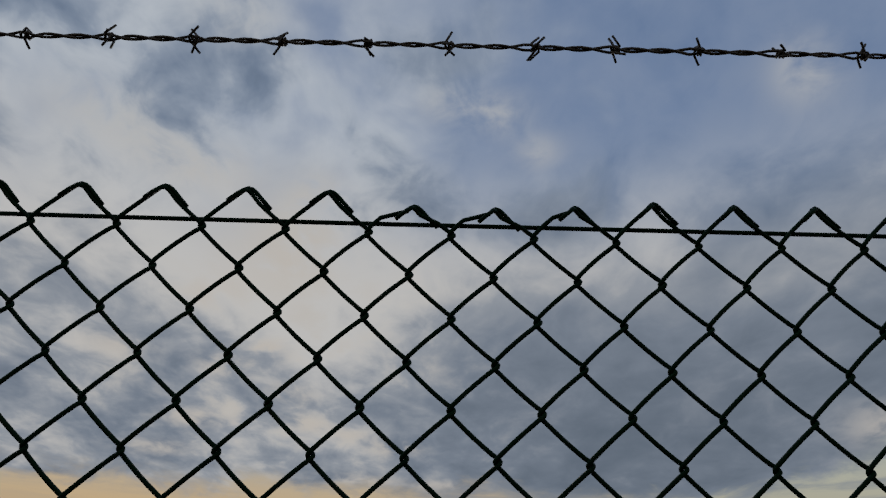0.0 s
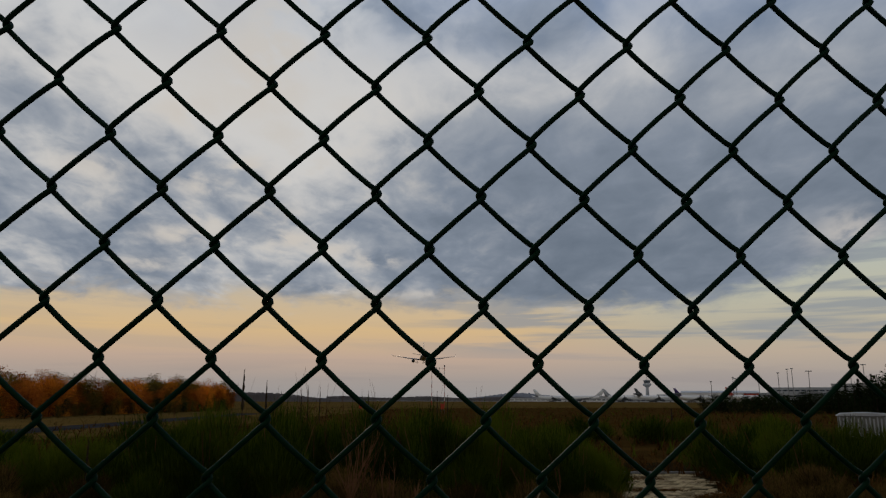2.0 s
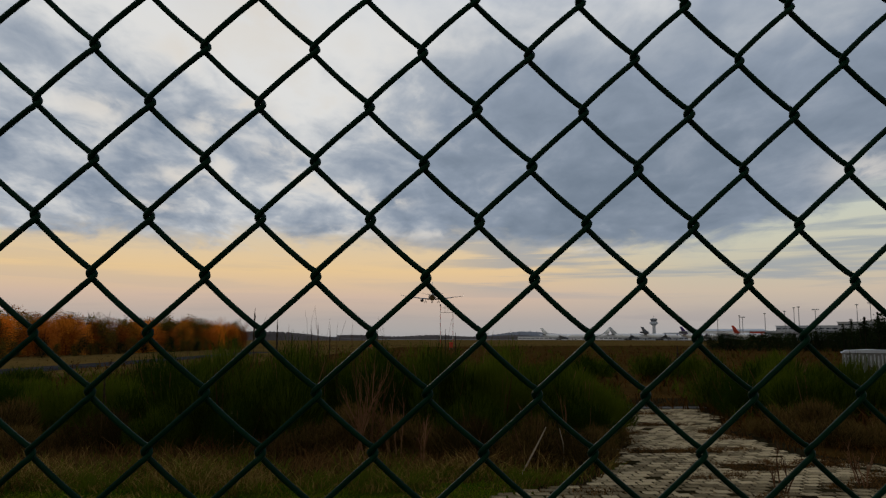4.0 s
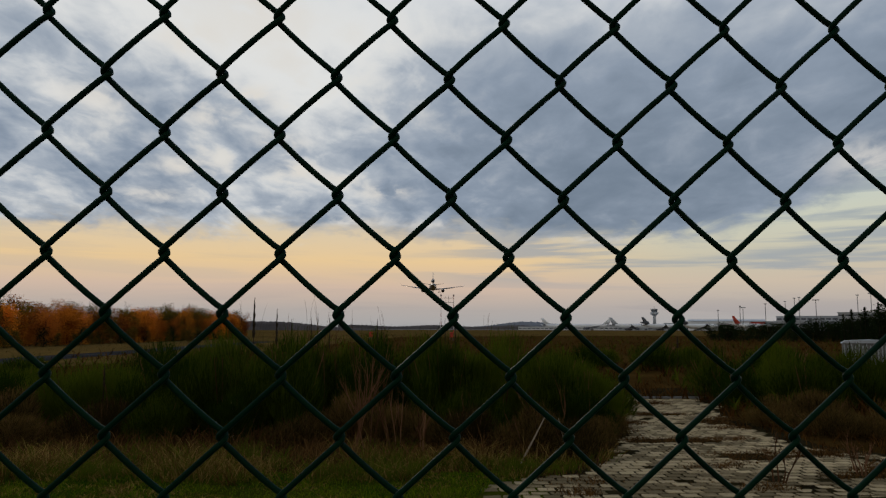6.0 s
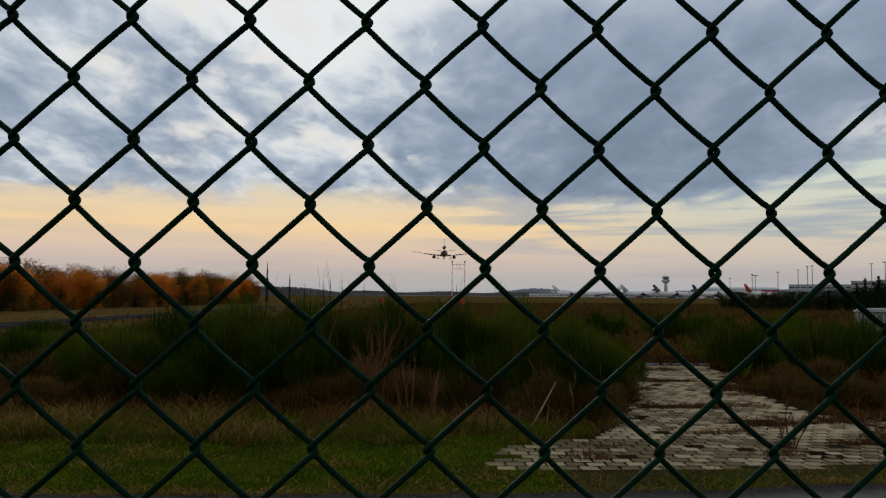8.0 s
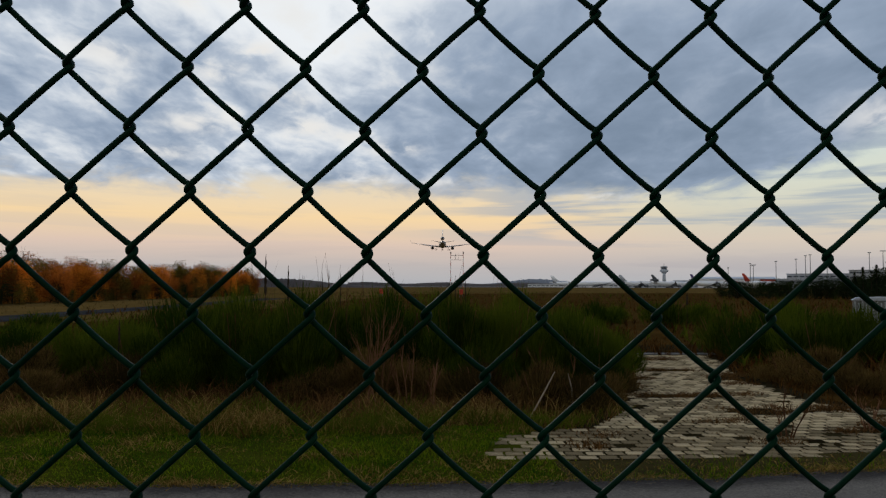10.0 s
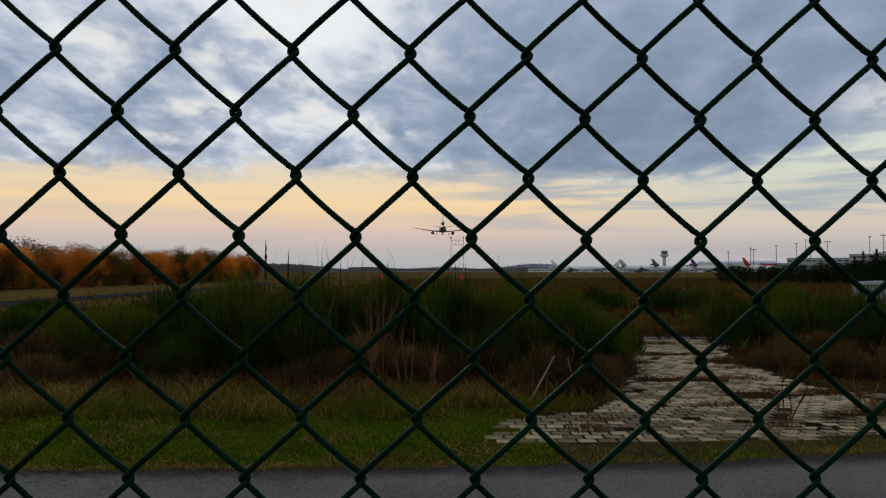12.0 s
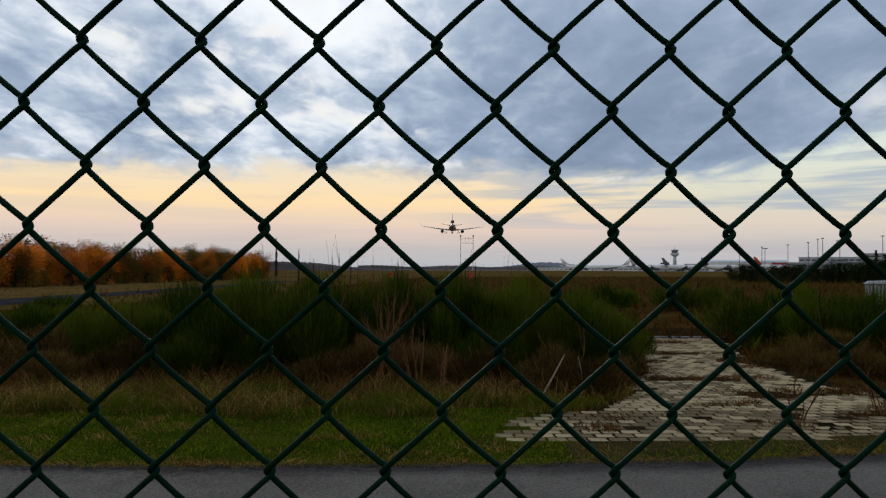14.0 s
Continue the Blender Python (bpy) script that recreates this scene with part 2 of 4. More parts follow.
def mesh_wire(odd, droop=0.0):
    """One zigzag wire with hooked ends: its falling runs lie behind, its rising runs in front."""
    r, deep, hook = 0.00195, 0.0022, 0.0031
    pts = []
    first, other = (0, 1) if odd else (1, 0)
    for j in range(TOP_ROW, LOW_ROW + 1):
        col, nxt = (first, other) if (j - TOP_ROW) % 2 == 0 else (other, first)
        out = 1 if col == 1 else -1
        here = knot(col, j) + Vector((out * hook, 0, 0))
        there = knot(nxt, j + 1) - Vector((out * hook, 0, 0))
        falls_right = nxt > col
        y = deep if falls_right else -deep
        if j > TOP_ROW:
            pts.append(here + Vector((-out * 0.0031, -y * 0.95, 0.0031)))
            pts.append(here + Vector((-out * 0.0016, -y * 0.6, 0.0013)))
            pts.append(here + Vector((-out * 0.0011, 0, 0)))
            pts.append(here + Vector((-out * 0.0016, y * 0.6, -0.0013)))
            pts.append(here + Vector((-out * 0.0031, y * 0.95, -0.0031)))
        if j < LOW_ROW:
            sag = 0.0007 if falls_right else -0.0013 * max(0.0, 1 - (j - TOP_ROW) / 9)  # the upper rows are bowed
            for s in (0.16, 0.33, 0.5, 0.67, 0.84):
                p = here.lerp(there, s)
                bend = math.sin(math.pi * s)
                p += Vector((-sag * bend * (1 if falls_right else -0.7), y, -sag * bend * 1.1))
                pts.append(p)
    # the hooked upper end: one of each pair is a hairpin over its neighbour, the other is folded tight along it
    peak = knot(first, TOP_ROW) + Vector((0.3 * droop, 0, -0.0035 - droop))
    if first == 1:
        end = [(0.0205, 0.0026, -0.0142), (0.0120, 0.0026, -0.0050), (0.0062, 0.0022, 0.0014), (0.0030, 0.0012, 0.0036), (0.0, 0.0, 0.0040), (-0.0028, -0.0012, 0.0020), (-0.0062, -0.0022, -0.0022)]
    else:
        end = [(-0.0150, -0.0062, -0.0118), (-0.0080, -0.0060, -0.0050), (-0.0030, -0.0048, -0.0004), (-0.0008, -0.0016, 0.0014), (0.0016, 0.0014, 0.0006), (0.0052, 0.0022, -0.0034)]
    end = [peak + Vector(p) for p in end]
    pts = [p for p in pts if p.z < peak.z - 0.009 + 0.35 * droop]
    bm = bmesh.new()
    return mesh_of("wire", tube(bm, end + pts, r, 7), GREEN_WIRE, True)


def build_fence():
    fence = thing("chain_link_fence", "dark green plastic-coated chain-link fence with hooked top ends", "fence", FENCE)
    kinds = {(bend, odd): mesh_wire(odd, bend) for bend in (0.0, 0.006, 0.011) for odd in (False, True)}
    rng = random.Random(4)
    for k in range(-40, 33):
        right, left = min(max(k - 0.8, 0), 9), min(max(-10.5 - k, 0), 8)  # the net is pulled wide towards both sides
        at = pose(k * CELL_W / 2 + 0.0005 * right - 0.0008 * left, rng.uniform(-0.0006, 0.0006), 0.0007 * right - 0.0005 * left, 0, 0, rng.uniform(-0.6, 0.6))
        bend = 0.011 if -6 <= k <= -3 else 0.006 if -2 <= k <= -1 else 0.0  # a few ends are knocked flat
        part("wire", kinds[bend, k % 2 == 1], None, fence, at=at)
    bm = bmesh.new()
    row = [Vector((x, 0.0045, 0.1622 + 0.0136 * x + 0.0006 * math.sin(x * 5))) for x in np.linspace(-1.44, 1.20, 40)]
    part("tension_wire", tube(bm, row, 0.0021, 8), GREEN_WIRE, fence, "straight green tension wire", True)
    for x in (-1.45, 1.21):
        bm = bmesh.new()
        tube(bm, [(x, 0.02, -1.95), (x, 0.02, 0.40)], 0.021, 16)
        part("post", bm, GREEN_WIRE, fence, "round green steel post", True)
    return fence


def build_barbed_wire():
    line = thing("barbed_wire", "weathered twisted barbed wire stretched above the fence", "barbed wire", FENCE)
    xs = np.linspace(-1.45, 1.21, 380)

    def centre(x):
        return Vector((x, 0.0, 0.3511 + 0.0195 * x + 0.001 * math.sin(2.2 * x)))

    gap, start = 0.0797, -0.551
    for phase in (0, math.pi):
        pts = []
        for x in xs:
            c = centre(x)
            q = (x - start) / gap
            turn = 2 * math.pi * q * 1.5 + phase
            wide = 0.0015 + 0.0019 * math.exp(-((q - round(q)) / 0.13) ** 2)
            pts.append(c + Vector((0, wide * math.cos(turn), wide * math.sin(turn))))
        part("strand", tube(bmesh.new(), pts, 0.0014, 6), STEEL_WIRE, line, smooth=True)
    rng = random.Random(11)
    for k in range(-11, 22):
        x = start + gap * k + rng.uniform(-0.005, 0.005)
        c = centre(x)
        bm = bmesh.new()
        a0 = rng.uniform(0, 6.3)
        for s in (-1, 1):
            coil = []
            tip = Vector((s * rng.uniform(0.002, 0.007), math.cos(a0) * 0.013, math.sin(a0) * 0.013))
            coil.append(c + tip)
            for w in range(9):
                q = a0 + s * (0.5 + w * 0.9)
                coil.append(c + Vector((s * 0.001 * (w - 4), 0.0036 * math.cos(q), 0.0036 * math.sin(q))))
            a1 = a0 + rng.uniform(2.2, 4.0)
            coil.append(c + Vector((-s * rng.uniform(0.002, 0.008), math.cos(a1) * 0.013, math.sin(a1) * 0.013)))
            tube(bm, coil, 0.0012, 5)
            a0 += rng.uniform(0.8, 2.2)
        part("barb", bm, STEEL_WIRE, line, smooth=True)


build_fence()
build_barbed_wire()


# ---- more materials ----
HEATH = material("heath_soil", (0.028, 0.016, 0.004), (0.075, 0.041, 0.011), 0.35, 0.95, bump=0.5, fine=9, gloss=0.0)
FIELD = material("airfield_grass", (0.048, 0.034, 0.011), (0.145, 0.090, 0.026), 0.05, 0.95, bump=0.3, fine=0.9, gloss=0.0, grit=0.5)
TARMAC = material("grey_asphalt", (0.060, 0.055, 0.050), (0.20, 0.182, 0.162), 0.8, 0.9, bump=0.35, fine=75, gloss=0.03, grit=0.65)
OLD_TARMAC = material("dark_asphalt", (0.018, 0.018, 0.019), (0.050, 0.050, 0.052), 0.5, 0.9, bump=0.1, fine=20, gloss=0.0)
LAWN_SOIL = material("mossy_turf", (0.018, 0.028, 0.002), (0.055, 0.056, 0.006), 1.6, 0.95, bump=0.6, fine=60)
BED = material("dirty_joint_sand", (0.010, 0.008, 0.004), (0.034, 0.027, 0.012), 3, 0.95, bump=0.5, fine=90)
PAVER = material("worn_concrete_paver", (0.16, 0.124, 0.070), (0.46, 0.362, 0.212), 5, 0.85, bump=0.5, fine=120, own=0.5, island=0.5)
VERGE_SOIL = material("dark_verge_soil", (0.024, 0.021, 0.008), (0.062, 0.048, 0.016), 2.5, 0.95, bump=0.6, fine=70)
LAWN = material("short_grass", (0.018, 0.070, 0.002), (0.165, 0.200, 0.008), 1.3, 0.8, island=0.35, sheer=0.25)
STRAW = material("dry_grass", (0.095, 0.055, 0.012), (0.34, 0.22, 0.062), 0.9, 0.85, island=0.4, sheer=0.25)
FIELD_STRAW = material("dry_field_grass", (0.060, 0.042, 0.012), (0.20, 0.130, 0.036), 0.05, 0.9, island=0.6, sheer=0.2, gloss=0.0)
RUSSET = material("russet_bracken", (0.045, 0.024, 0.008), (0.17, 0.086, 0.028), 0.7, 0.9, island=0.4, sheer=0.2)
HEATHER = material("brown_heath_plants", (0.026, 0.012, 0.003), (0.115, 0.052, 0.012), 0.3, 0.95, island=0.4, sheer=0.15, gloss=0.0)
BROOM = material("broom_green", (0.016, 0.032, 0.003), (0.082, 0.104, 0.007), 1.4, 0.8, island=0.35, own=0.5, sheer=0.4)
TWIG = material("dry_twig", (0.07, 0.033, 0.016), (0.20, 0.10, 0.052), 6, 0.85, own=0.4)
PALE_STICK = material("bleached_stick", (0.20, 0.15, 0.10), (0.36, 0.29, 0.20), 8, 0.8)
BARK = material("grey_brown_bark", (0.025, 0.018, 0.012), (0.06, 0.045, 0.03), 3, 0.9, bump=0.5, fine=25)
LEAF_ORANGE = material("orange_leaves", (0.22, 0.062, 0.007), (0.82, 0.290, 0.026), 0.8, 0.7, island=0.4, own=0.55, sheer=0.45)
LEAF_RUST = material("rust_leaves", (0.15, 0.043, 0.009), (0.56, 0.180, 0.026), 0.8, 0.7, island=0.4, own=0.5, sheer=0.45)
LEAF_OLIVE = material("olive_leaves", (0.050, 0.044, 0.009), (0.21, 0.145, 0.024), 0.35, 0.75, island=0.5, own=0.3, sheer=0.35)
NEEDLE = material("dark_evergreen", (0.008, 0.015, 0.006), (0.030, 0.044, 0.014), 0.5, 0.85, island=0.5, own=0.3, sheer=0.15)
DRY_LEAF = material("withered_shrub_leaf", (0.034, 0.024, 0.007), (0.150, 0.094, 0.027), 1.1, 0.9, island=0.5, own=0.5, sheer=0.3, gloss=0.0)
# tower glass with the distance haze painted in as a paler colour
HAZE_GLASS = material("haze_paled_glass", (0.10, 0.11, 0.125), (0.17, 0.18, 0.20), 0.2, 0.3)
# far trees lightened in colour to stand for the haze before them
WOODS = material("haze_tinted_woods", (0.070, 0.062, 0.060), (0.125, 0.110, 0.104), 0.02, 1.0, fine=0.12)
# the hills' pale blue-grey is air haze mixed into the base colour
HILLS = material("haze_tinted_hills", (0.150, 0.160, 0.180), (0.19, 0.20, 0.22), 0.004, 1.0, fine=0.05)
WHITE = material("white_paint", (0.80, 0.80, 0.80), (0.88, 0.87, 0.86), 0.2, 0.45, fine=3)
GREY = material("grey_cladding", (0.40, 0.42, 0.45), (0.55, 0.57, 0.60), 0.1, 0.6, fine=1.5)
DARK = material("dark_grey_metal", (0.07, 0.075, 0.085), (0.13, 0.135, 0.145), 0.4, 0.5, 0.2, fine=5)
RED = material("signal_red_paint", (0.42, 0.04, 0.02), (0.58, 0.07, 0.03), 1.5, 0.55)
PURPLE = material("purple_paint", (0.05, 0.02, 0.13), (0.08, 0.035, 0.20), 0.3, 0.45)
BELLY = material("pale_aircraft_skin", (0.22, 0.19, 0.15), (0.36, 0.31, 0.25), 0.3, 0.35, 0.2, fine=3)
WING = material("grey_wing_skin", (0.16, 0.16, 0.17), (0.26, 0.26, 0.27), 0.3, 0.4, 0.2, fine=3)
RUBBER = material("black_rubber", (0.012, 0.012, 0.012), (0.025, 0.025, 0.025), 5, 0.8)
MAST = material("galvanised_mast", (0.20, 0.205, 0.21), (0.30, 0.305, 0.31), 0.3, 0.6, 0.0, fine=3)
GLASS = material("dark_window_glass", (0.02, 0.03, 0.04), (0.05, 0.06, 0.08), 0.2, 0.12)
SLAB = material("pale_concrete_apron", (0.18, 0.18, 0.17), (0.27, 0.26, 0.25), 0.05, 0.85, fine=1)


def polar(az, d, z=0.0):
    return Vector((d * math.sin(radians(az)), d * math.cos(radians(az)), z))


def along(table, v):
    return float(np.interp(v, [p[0] for p in table], [p[1] for p in table]))


# ---- ground, roads, verge ----
bm = bmesh.new()
bmesh.ops.create_circle(bm, cap_ends=True, segments=96, radius=4500)
solid("ground", bm, HEATH, "flat brown heath ground reaching the horizon", "ground", "structure")


def sheet(name, near, far, z, mat, label, category, thick=0.0):
    """A flat strip between two lines of equally many points."""
    bm = bmesh.new()
    rows = [[bm.verts.new((x, y, z)) for x, y in line] for line in (near, far)]
    for k in range(len(near) - 1):
        bm.faces.new((rows[0][k], rows[0][k + 1], rows[1][k + 1], rows[1][k]))
    if thick:
        side = [bm.verts.new((x, y, z - thick)) for x, y in far]
        for k in range(len(far) - 1):
            bm.faces.new((rows[1][k], rows[1][k + 1], side[k + 1], side[k]))
    return solid(name, bm, mat, label, category, "structure")


ROAD_EDGE = [(-60, 5.7), (-4, 6.0), (0, 6.06), (2.5, 6.22), (4, 6.45), (8, 7.0), (60, 16)]


def wavering(x):
    return along(ROAD_EDGE, x) + 0.05 * noise.noise(Vector((x * 1.7, 0.3, 0))) + 0.03 * noise.noise(Vector((x * 6, 2.3, 0)))


def soil_edge(mat):
    """Damp dirt washed onto the asphalt along its far edge, thinning out unevenly."""
    n = Nodes(mat.node_tree)
    shader = mat.node_tree.nodes["Principled BSDF"]
    where = n.add("ShaderNodeTexCoord").outputs["Object"]
    axes = n.add("ShaderNodeSeparateXYZ")
    n.plug(axes.inputs[0], where)
    x, y, _ = axes.outputs
    bow = n.math("ADD", n.math("MULTIPLY", n.math("MULTIPLY", x, x), 0.016), n.math("MULTIPLY", x, 0.028))
    inward = n.math("SUBTRACT", n.math("ADD", bow, 6.05), y)
    ragged = n.math("ADD", n.math("MULTIPLY", n.noise(where, 2.2, 3, 0.5), 0.30), n.math("MULTIPLY", n.noise(where, 38.0, 3, 0.6), 0.34))
    dirt = n.step(n.math("ADD", inward, n.math("SUBTRACT", ragged, 0.32)), 0.36, 0.06)
    base = shader.inputs["Base Color"].links[0].from_socket
    n.plug(shader.inputs["Base Color"], n.mix(n.math("MULTIPLY", dirt, 0.85), base, (0.034, 0.030, 0.028)))


ROAD = material("grey_road_asphalt", (0.052, 0.046, 0.039), (0.185, 0.164, 0.138), 0.8, 0.9, bump=0.35, fine=75, gloss=0.03, grit=0.65)
soil_edge(ROAD)
xs = [float(x) for x in np.concatenate([np.linspace(-60, -8, 20), np.linspace(-7.8, 8, 400), np.linspace(9, 60, 20)])]
sheet("road", [(x, along(ROAD_EDGE, x) - 3.6) for x in xs], [(x, wavering(x)) for x in xs], 0.02, ROAD,
      "narrow grey asphalt service road beside the fence", "road", 0.03)
sheet("grass_verge", [(x, along(ROAD_EDGE, x) - 0.3) for x in xs if x < 1.4], [(x, 8.5 + 0.3 * noise.noise(Vector((x, 5, 0)))) for x in xs if x < 1.4],
      0.008, LAWN_SOIL, "mown green grass verge along the road", "grass verge")
DIRT = material("dark_road_dirt", (0.022, 0.019, 0.016), (0.075, 0.066, 0.055), 4, 0.95, bump=0.3, fine=60, grit=0.6)
DUST = material("worn_road_edge", (0.045, 0.041, 0.038), (0.125, 0.113, 0.103), 3, 0.95, bump=0.2, fine=90, grit=0.6)


def edge_patches(name, count, reach, size, mat, z, label, seed):
    """Flat ragged patches of dirt, thick at the road's edge and thinning out towards its middle."""
    rng = random.Random(seed)
    verts, faces = [], []
    for k in range(count):
        x = rng.uniform(-7.5, 8)
        y = wavering(x) + 0.03 - abs(rng.gauss(0, reach))
        wide, deep = size * rng.uniform(0.6, 2.4), size * rng.uniform(0.25, 0.6)
        start = len(verts)
        for c in range(11):
            a = 2 * math.pi * c / 11
            r = rng.uniform(0.55, 1.1)
            verts.append((x + wide * r * math.cos(a), y + deep * r * math.sin(a), z + 0.000002 * k))
        faces.append(tuple(range(start, start + 11)))
    tagged(new(name, arrays_mesh(name, verts, faces, mat)), label, "dirt", kind="stuff")


edge_patches("road_dust", 2600, 0.22, 0.014, DUST, 0.0225, "specks of grey dust on the asphalt edge", 3)
edge_patches("road_dirt", 3000, 0.10, 0.014, DIRT, 0.0285, "specks of dark dirt on the asphalt edge", 4)
sheet("grass_strip", [(x, along(ROAD_EDGE, x) - 0.3) for x in xs if 1.2 < x < 20], [(x, along(ROAD_EDGE, x) + 0.75) for x in xs if 1.2 < x < 20],
      0.012, VERGE_SOIL, "ragged grass strip between road and paving", "grass verge")
sheet("airfield", [(-400, 8), (-60, 18), (-17, 25), (-12, 40), (-2, 150), (60, 185), (160, 190), (900, 200)],
      [(-900, 1180), (-500, 1180), (-300, 1180), (-100, 1180), (0, 1180), (300, 1180), (600, 1180), (1500, 1180)], 0.03, FIELD,
      "wide yellowish airfield grassland", "field")
sheet("perimeter_road", [(-16.5, 8), (-18.2, 28), (-18.2, 40), (-17.6, 52), (-16.8, 90)], [(-21.0, 8), (-21.8, 28), (-21.6, 40), (-20.8, 52), (-20.0, 90)], 0.045, OLD_TARMAC,
      "distant grey road curving past the wood", "road")
sheet("apron", [(-900, 1185), (0, 1185), (500, 1150), (1500, 1150)], [(-900, 1800), (0, 1800), (500, 1800), (1500, 1800)], 0.06, SLAB,
      "pale concrete airport apron", "apron")
bm = bmesh.new()
block(bm, -700, 900, 930, 975, 0.0, 0.09)
solid("runway", bm, TARMAC, "dark asphalt runway far across the field", "runway", "structure")


# ---- grass, bracken and shrubs ----
def blade_mesh(name, roots, heights, widths, leans, mat, rng, curl=0.4):
    """Thin leaves: each one two strips that bend over; arrays of one entry per leaf."""
    count = len(heights)
    turn = rng.uniform(0, 2 * np.pi, count)
    side = np.stack([np.cos(turn), np.sin(turn), np.zeros(count)], 1) * (widths / 2)[:, None]
    lean = leans * heights[:, None]
    up = np.zeros((count, 3))
    up[:, 2] = 1
    mid = roots + up * (heights * 0.55)[:, None] + lean * 0.4
    tip = roots + up * (heights * (1 - 0.12 * curl))[:, None] + lean * (1 + curl * 0.3)
    verts = np.stack([roots - side, roots + side, mid + side * 0.8, mid - side * 0.8, tip], 1).reshape(-1, 3)
    base = np.arange(count) * 5
    faces = [(b, b + 1, b + 2, b + 3) for b in base.tolist()] + [(b + 3, b + 2, b + 4) for b in base.tolist()]
    return arrays_mesh(name, verts.tolist(), faces, mat)


def scatter(name, count, spot, height, width, spread, mat, label, category, seed, clump=0):
    """Grass over a stretch of ground; spot(rng) gives one place or None."""
    rng = np.random.default_rng(seed)
    places = []
    while len(places) < count:
        p = spot(rng)
        if p is None:
            continue
        places.append((p[0], p[1], 0.0))
        for _ in range(clump):
            places.append((p[0] + rng.normal(0, 0.05), p[1] + rng.normal(0, 0.05), 0.0))
    roots = np.array(places)
    k = len(roots)
    patch = np.array([max(0.5 if height < 0.15 else 0.25, 0.8 + 0.9 * noise.noise(Vector((p[0] * 0.9, p[1] * 0.9, seed))) + 0.5 * noise.noise(Vector((p[0] * 2.9, p[1] * 2.9, seed)))) for p in places])
    heights = rng.uniform(height * 0.45, height, k) * patch
    leans = np.concatenate([rng.normal(0, spread, (k, 2)), np.zeros((k, 1))], 1)
    me = blade_mesh(name, roots, heights, rng.uniform(width * 0.6, width * 1.2, k), leans, mat, rng)
    return tagged(new(name, me), label, category, kind="stuff")


LEFT_EDGE = [(7.0, 0.72), (8.0, 0.80), (8.3, 1.3), (8.6, 2.1), (9.5, 2.6), (11.7, 3.35), (14, 4.1), (17.4, 4.95)]
RIGHT_EDGE = [(7.0, 13.0), (8.0, 9.8), (8.8, 7.3), (9.5, 6.2), (10.5, 5.55), (12, 5.65), (14, 6.0), (17.4, 6.8)]


def on_paving(x, y):
    wob = 0.25 * noise.noise(Vector((x * 1.3, y * 1.3, 4)))
    return 6.92 + 0.03 * max(x, 0) < y < 17.4 and along(LEFT_EDGE, y) + wob < x < along(RIGHT_EDGE, y) + wob


def verge_spot(rng):
    x, y = rng.uniform(-7, 1.2), rng.uniform(6.0, 8.6)
    return (x, y) if y > wavering(x) - 0.02 and not on_paving(x, y) and x < 0.9 + 0.5 * (y - 6) else None


def strip_spot(rng):
    x = rng.uniform(0.6, 8)
    y = wavering(x) + abs(rng.normal(0, 0.36)) - 0.03
    return (x, y) if not (on_paving(x, y) and rng.random() < 0.8) else None


def edge_spot(rng):
    x = rng.uniform(-6.5, 7)
    return x, wavering(x) + rng.normal(0.05, 0.06)


def straw_spot(rng):
    x = rng.uniform(-9, 2.6)
    y = 8.1 + abs(rng.normal(0, 0.9)) + 0.45 * noise.noise(Vector((x * 0.8, 1, 0))) + 0.2 * noise.noise(Vector((x * 3, 1, 0)))
    return (x, y) if not on_paving(x, y) and noise.noise(Vector((x * 1.1, y * 1.6, 2))) > 0.10 - 0.35 * rng.random() else None


def bracken_spot(rng):
    x, y = rng.uniform(-11, 4.2), rng.uniform(8.9, 14.5)
    return (x, y) if not on_paving(x, y) and y < 15 else None


def litter_spot(rng):
    p = verge_spot(rng)
    return p if p and noise.noise(Vector((p[0] * 1.2, p[1] * 2.6, 6))) > 0.05 + 0.15 * rng.random() else None


def right_spot(rng):
    x, y = rng.uniform(4.8, 14), rng.uniform(8.6, 20)
    return (x, y) if not on_paving(x, y) else None


def weed_spot(rng):
    x, y = rng.uniform(0.7, 9), rng.uniform(6.9, 17.4)
    return (x, y) if on_paving(x, y) and noise.noise(Vector((x * 0.8, y * 1.5, 9))) > 0.24 else None


def joint_spot(rng):
    x, y = rng.uniform(0.7, 7), 6.86 - 0.0825 + 0.165 * rng.integers(0, 30)
    y += 0.02 * x + rng.normal(0, 0.012)
    return (x, y) if on_paving(x, y) and noise.noise(Vector((x * 1.5, y * 2.5, 3))) > -0.1 else None


def heath_spot(rng):
    d = 15 + 165 * rng.random() ** 1.9
    a = rng.uniform(-40, 40)
    p = polar(a, d)
    return (p.x, p.y) if not on_paving(p.x, p.y) and not (a < -9 and d > 27 + 2.2 * (a + 33)) and not (17.6 < p.y < 20.8 and 2 < p.x < 10) else None


def field_spot(rng):
    p = polar(rng.uniform(-42, 38), rng.uniform(45, 240))
    return (p.x, p.y) if p.y > 186 or (p.x < -22.5 and p.y > 22) or (-17 < p.x < -12 and p.y > 30) else None


scatter("mown_grass", 32000, verge_spot, 0.065, 0.009, 0.6, LAWN, "short green mown grass of the verge", "grass", 1)
scatter("mown_grass", 3000, strip_spot, 0.07, 0.009, 0.6, LAWN, "ragged green grass beside the paving", "grass", 2)
scatter("dry_grass", 3500, strip_spot, 0.06, 0.009, 0.9, STRAW, "withered brown grass beside the paving", "grass", 16)
scatter("dry_grass", 6500, edge_spot, 0.06, 0.010, 1.0, STRAW, "withered brown grass along the road edge", "grass", 3)
scatter("dry_grass", 6000, litter_spot, 0.07, 0.010, 1.1, STRAW, "withered straw scattered over the verge", "grass", 14)
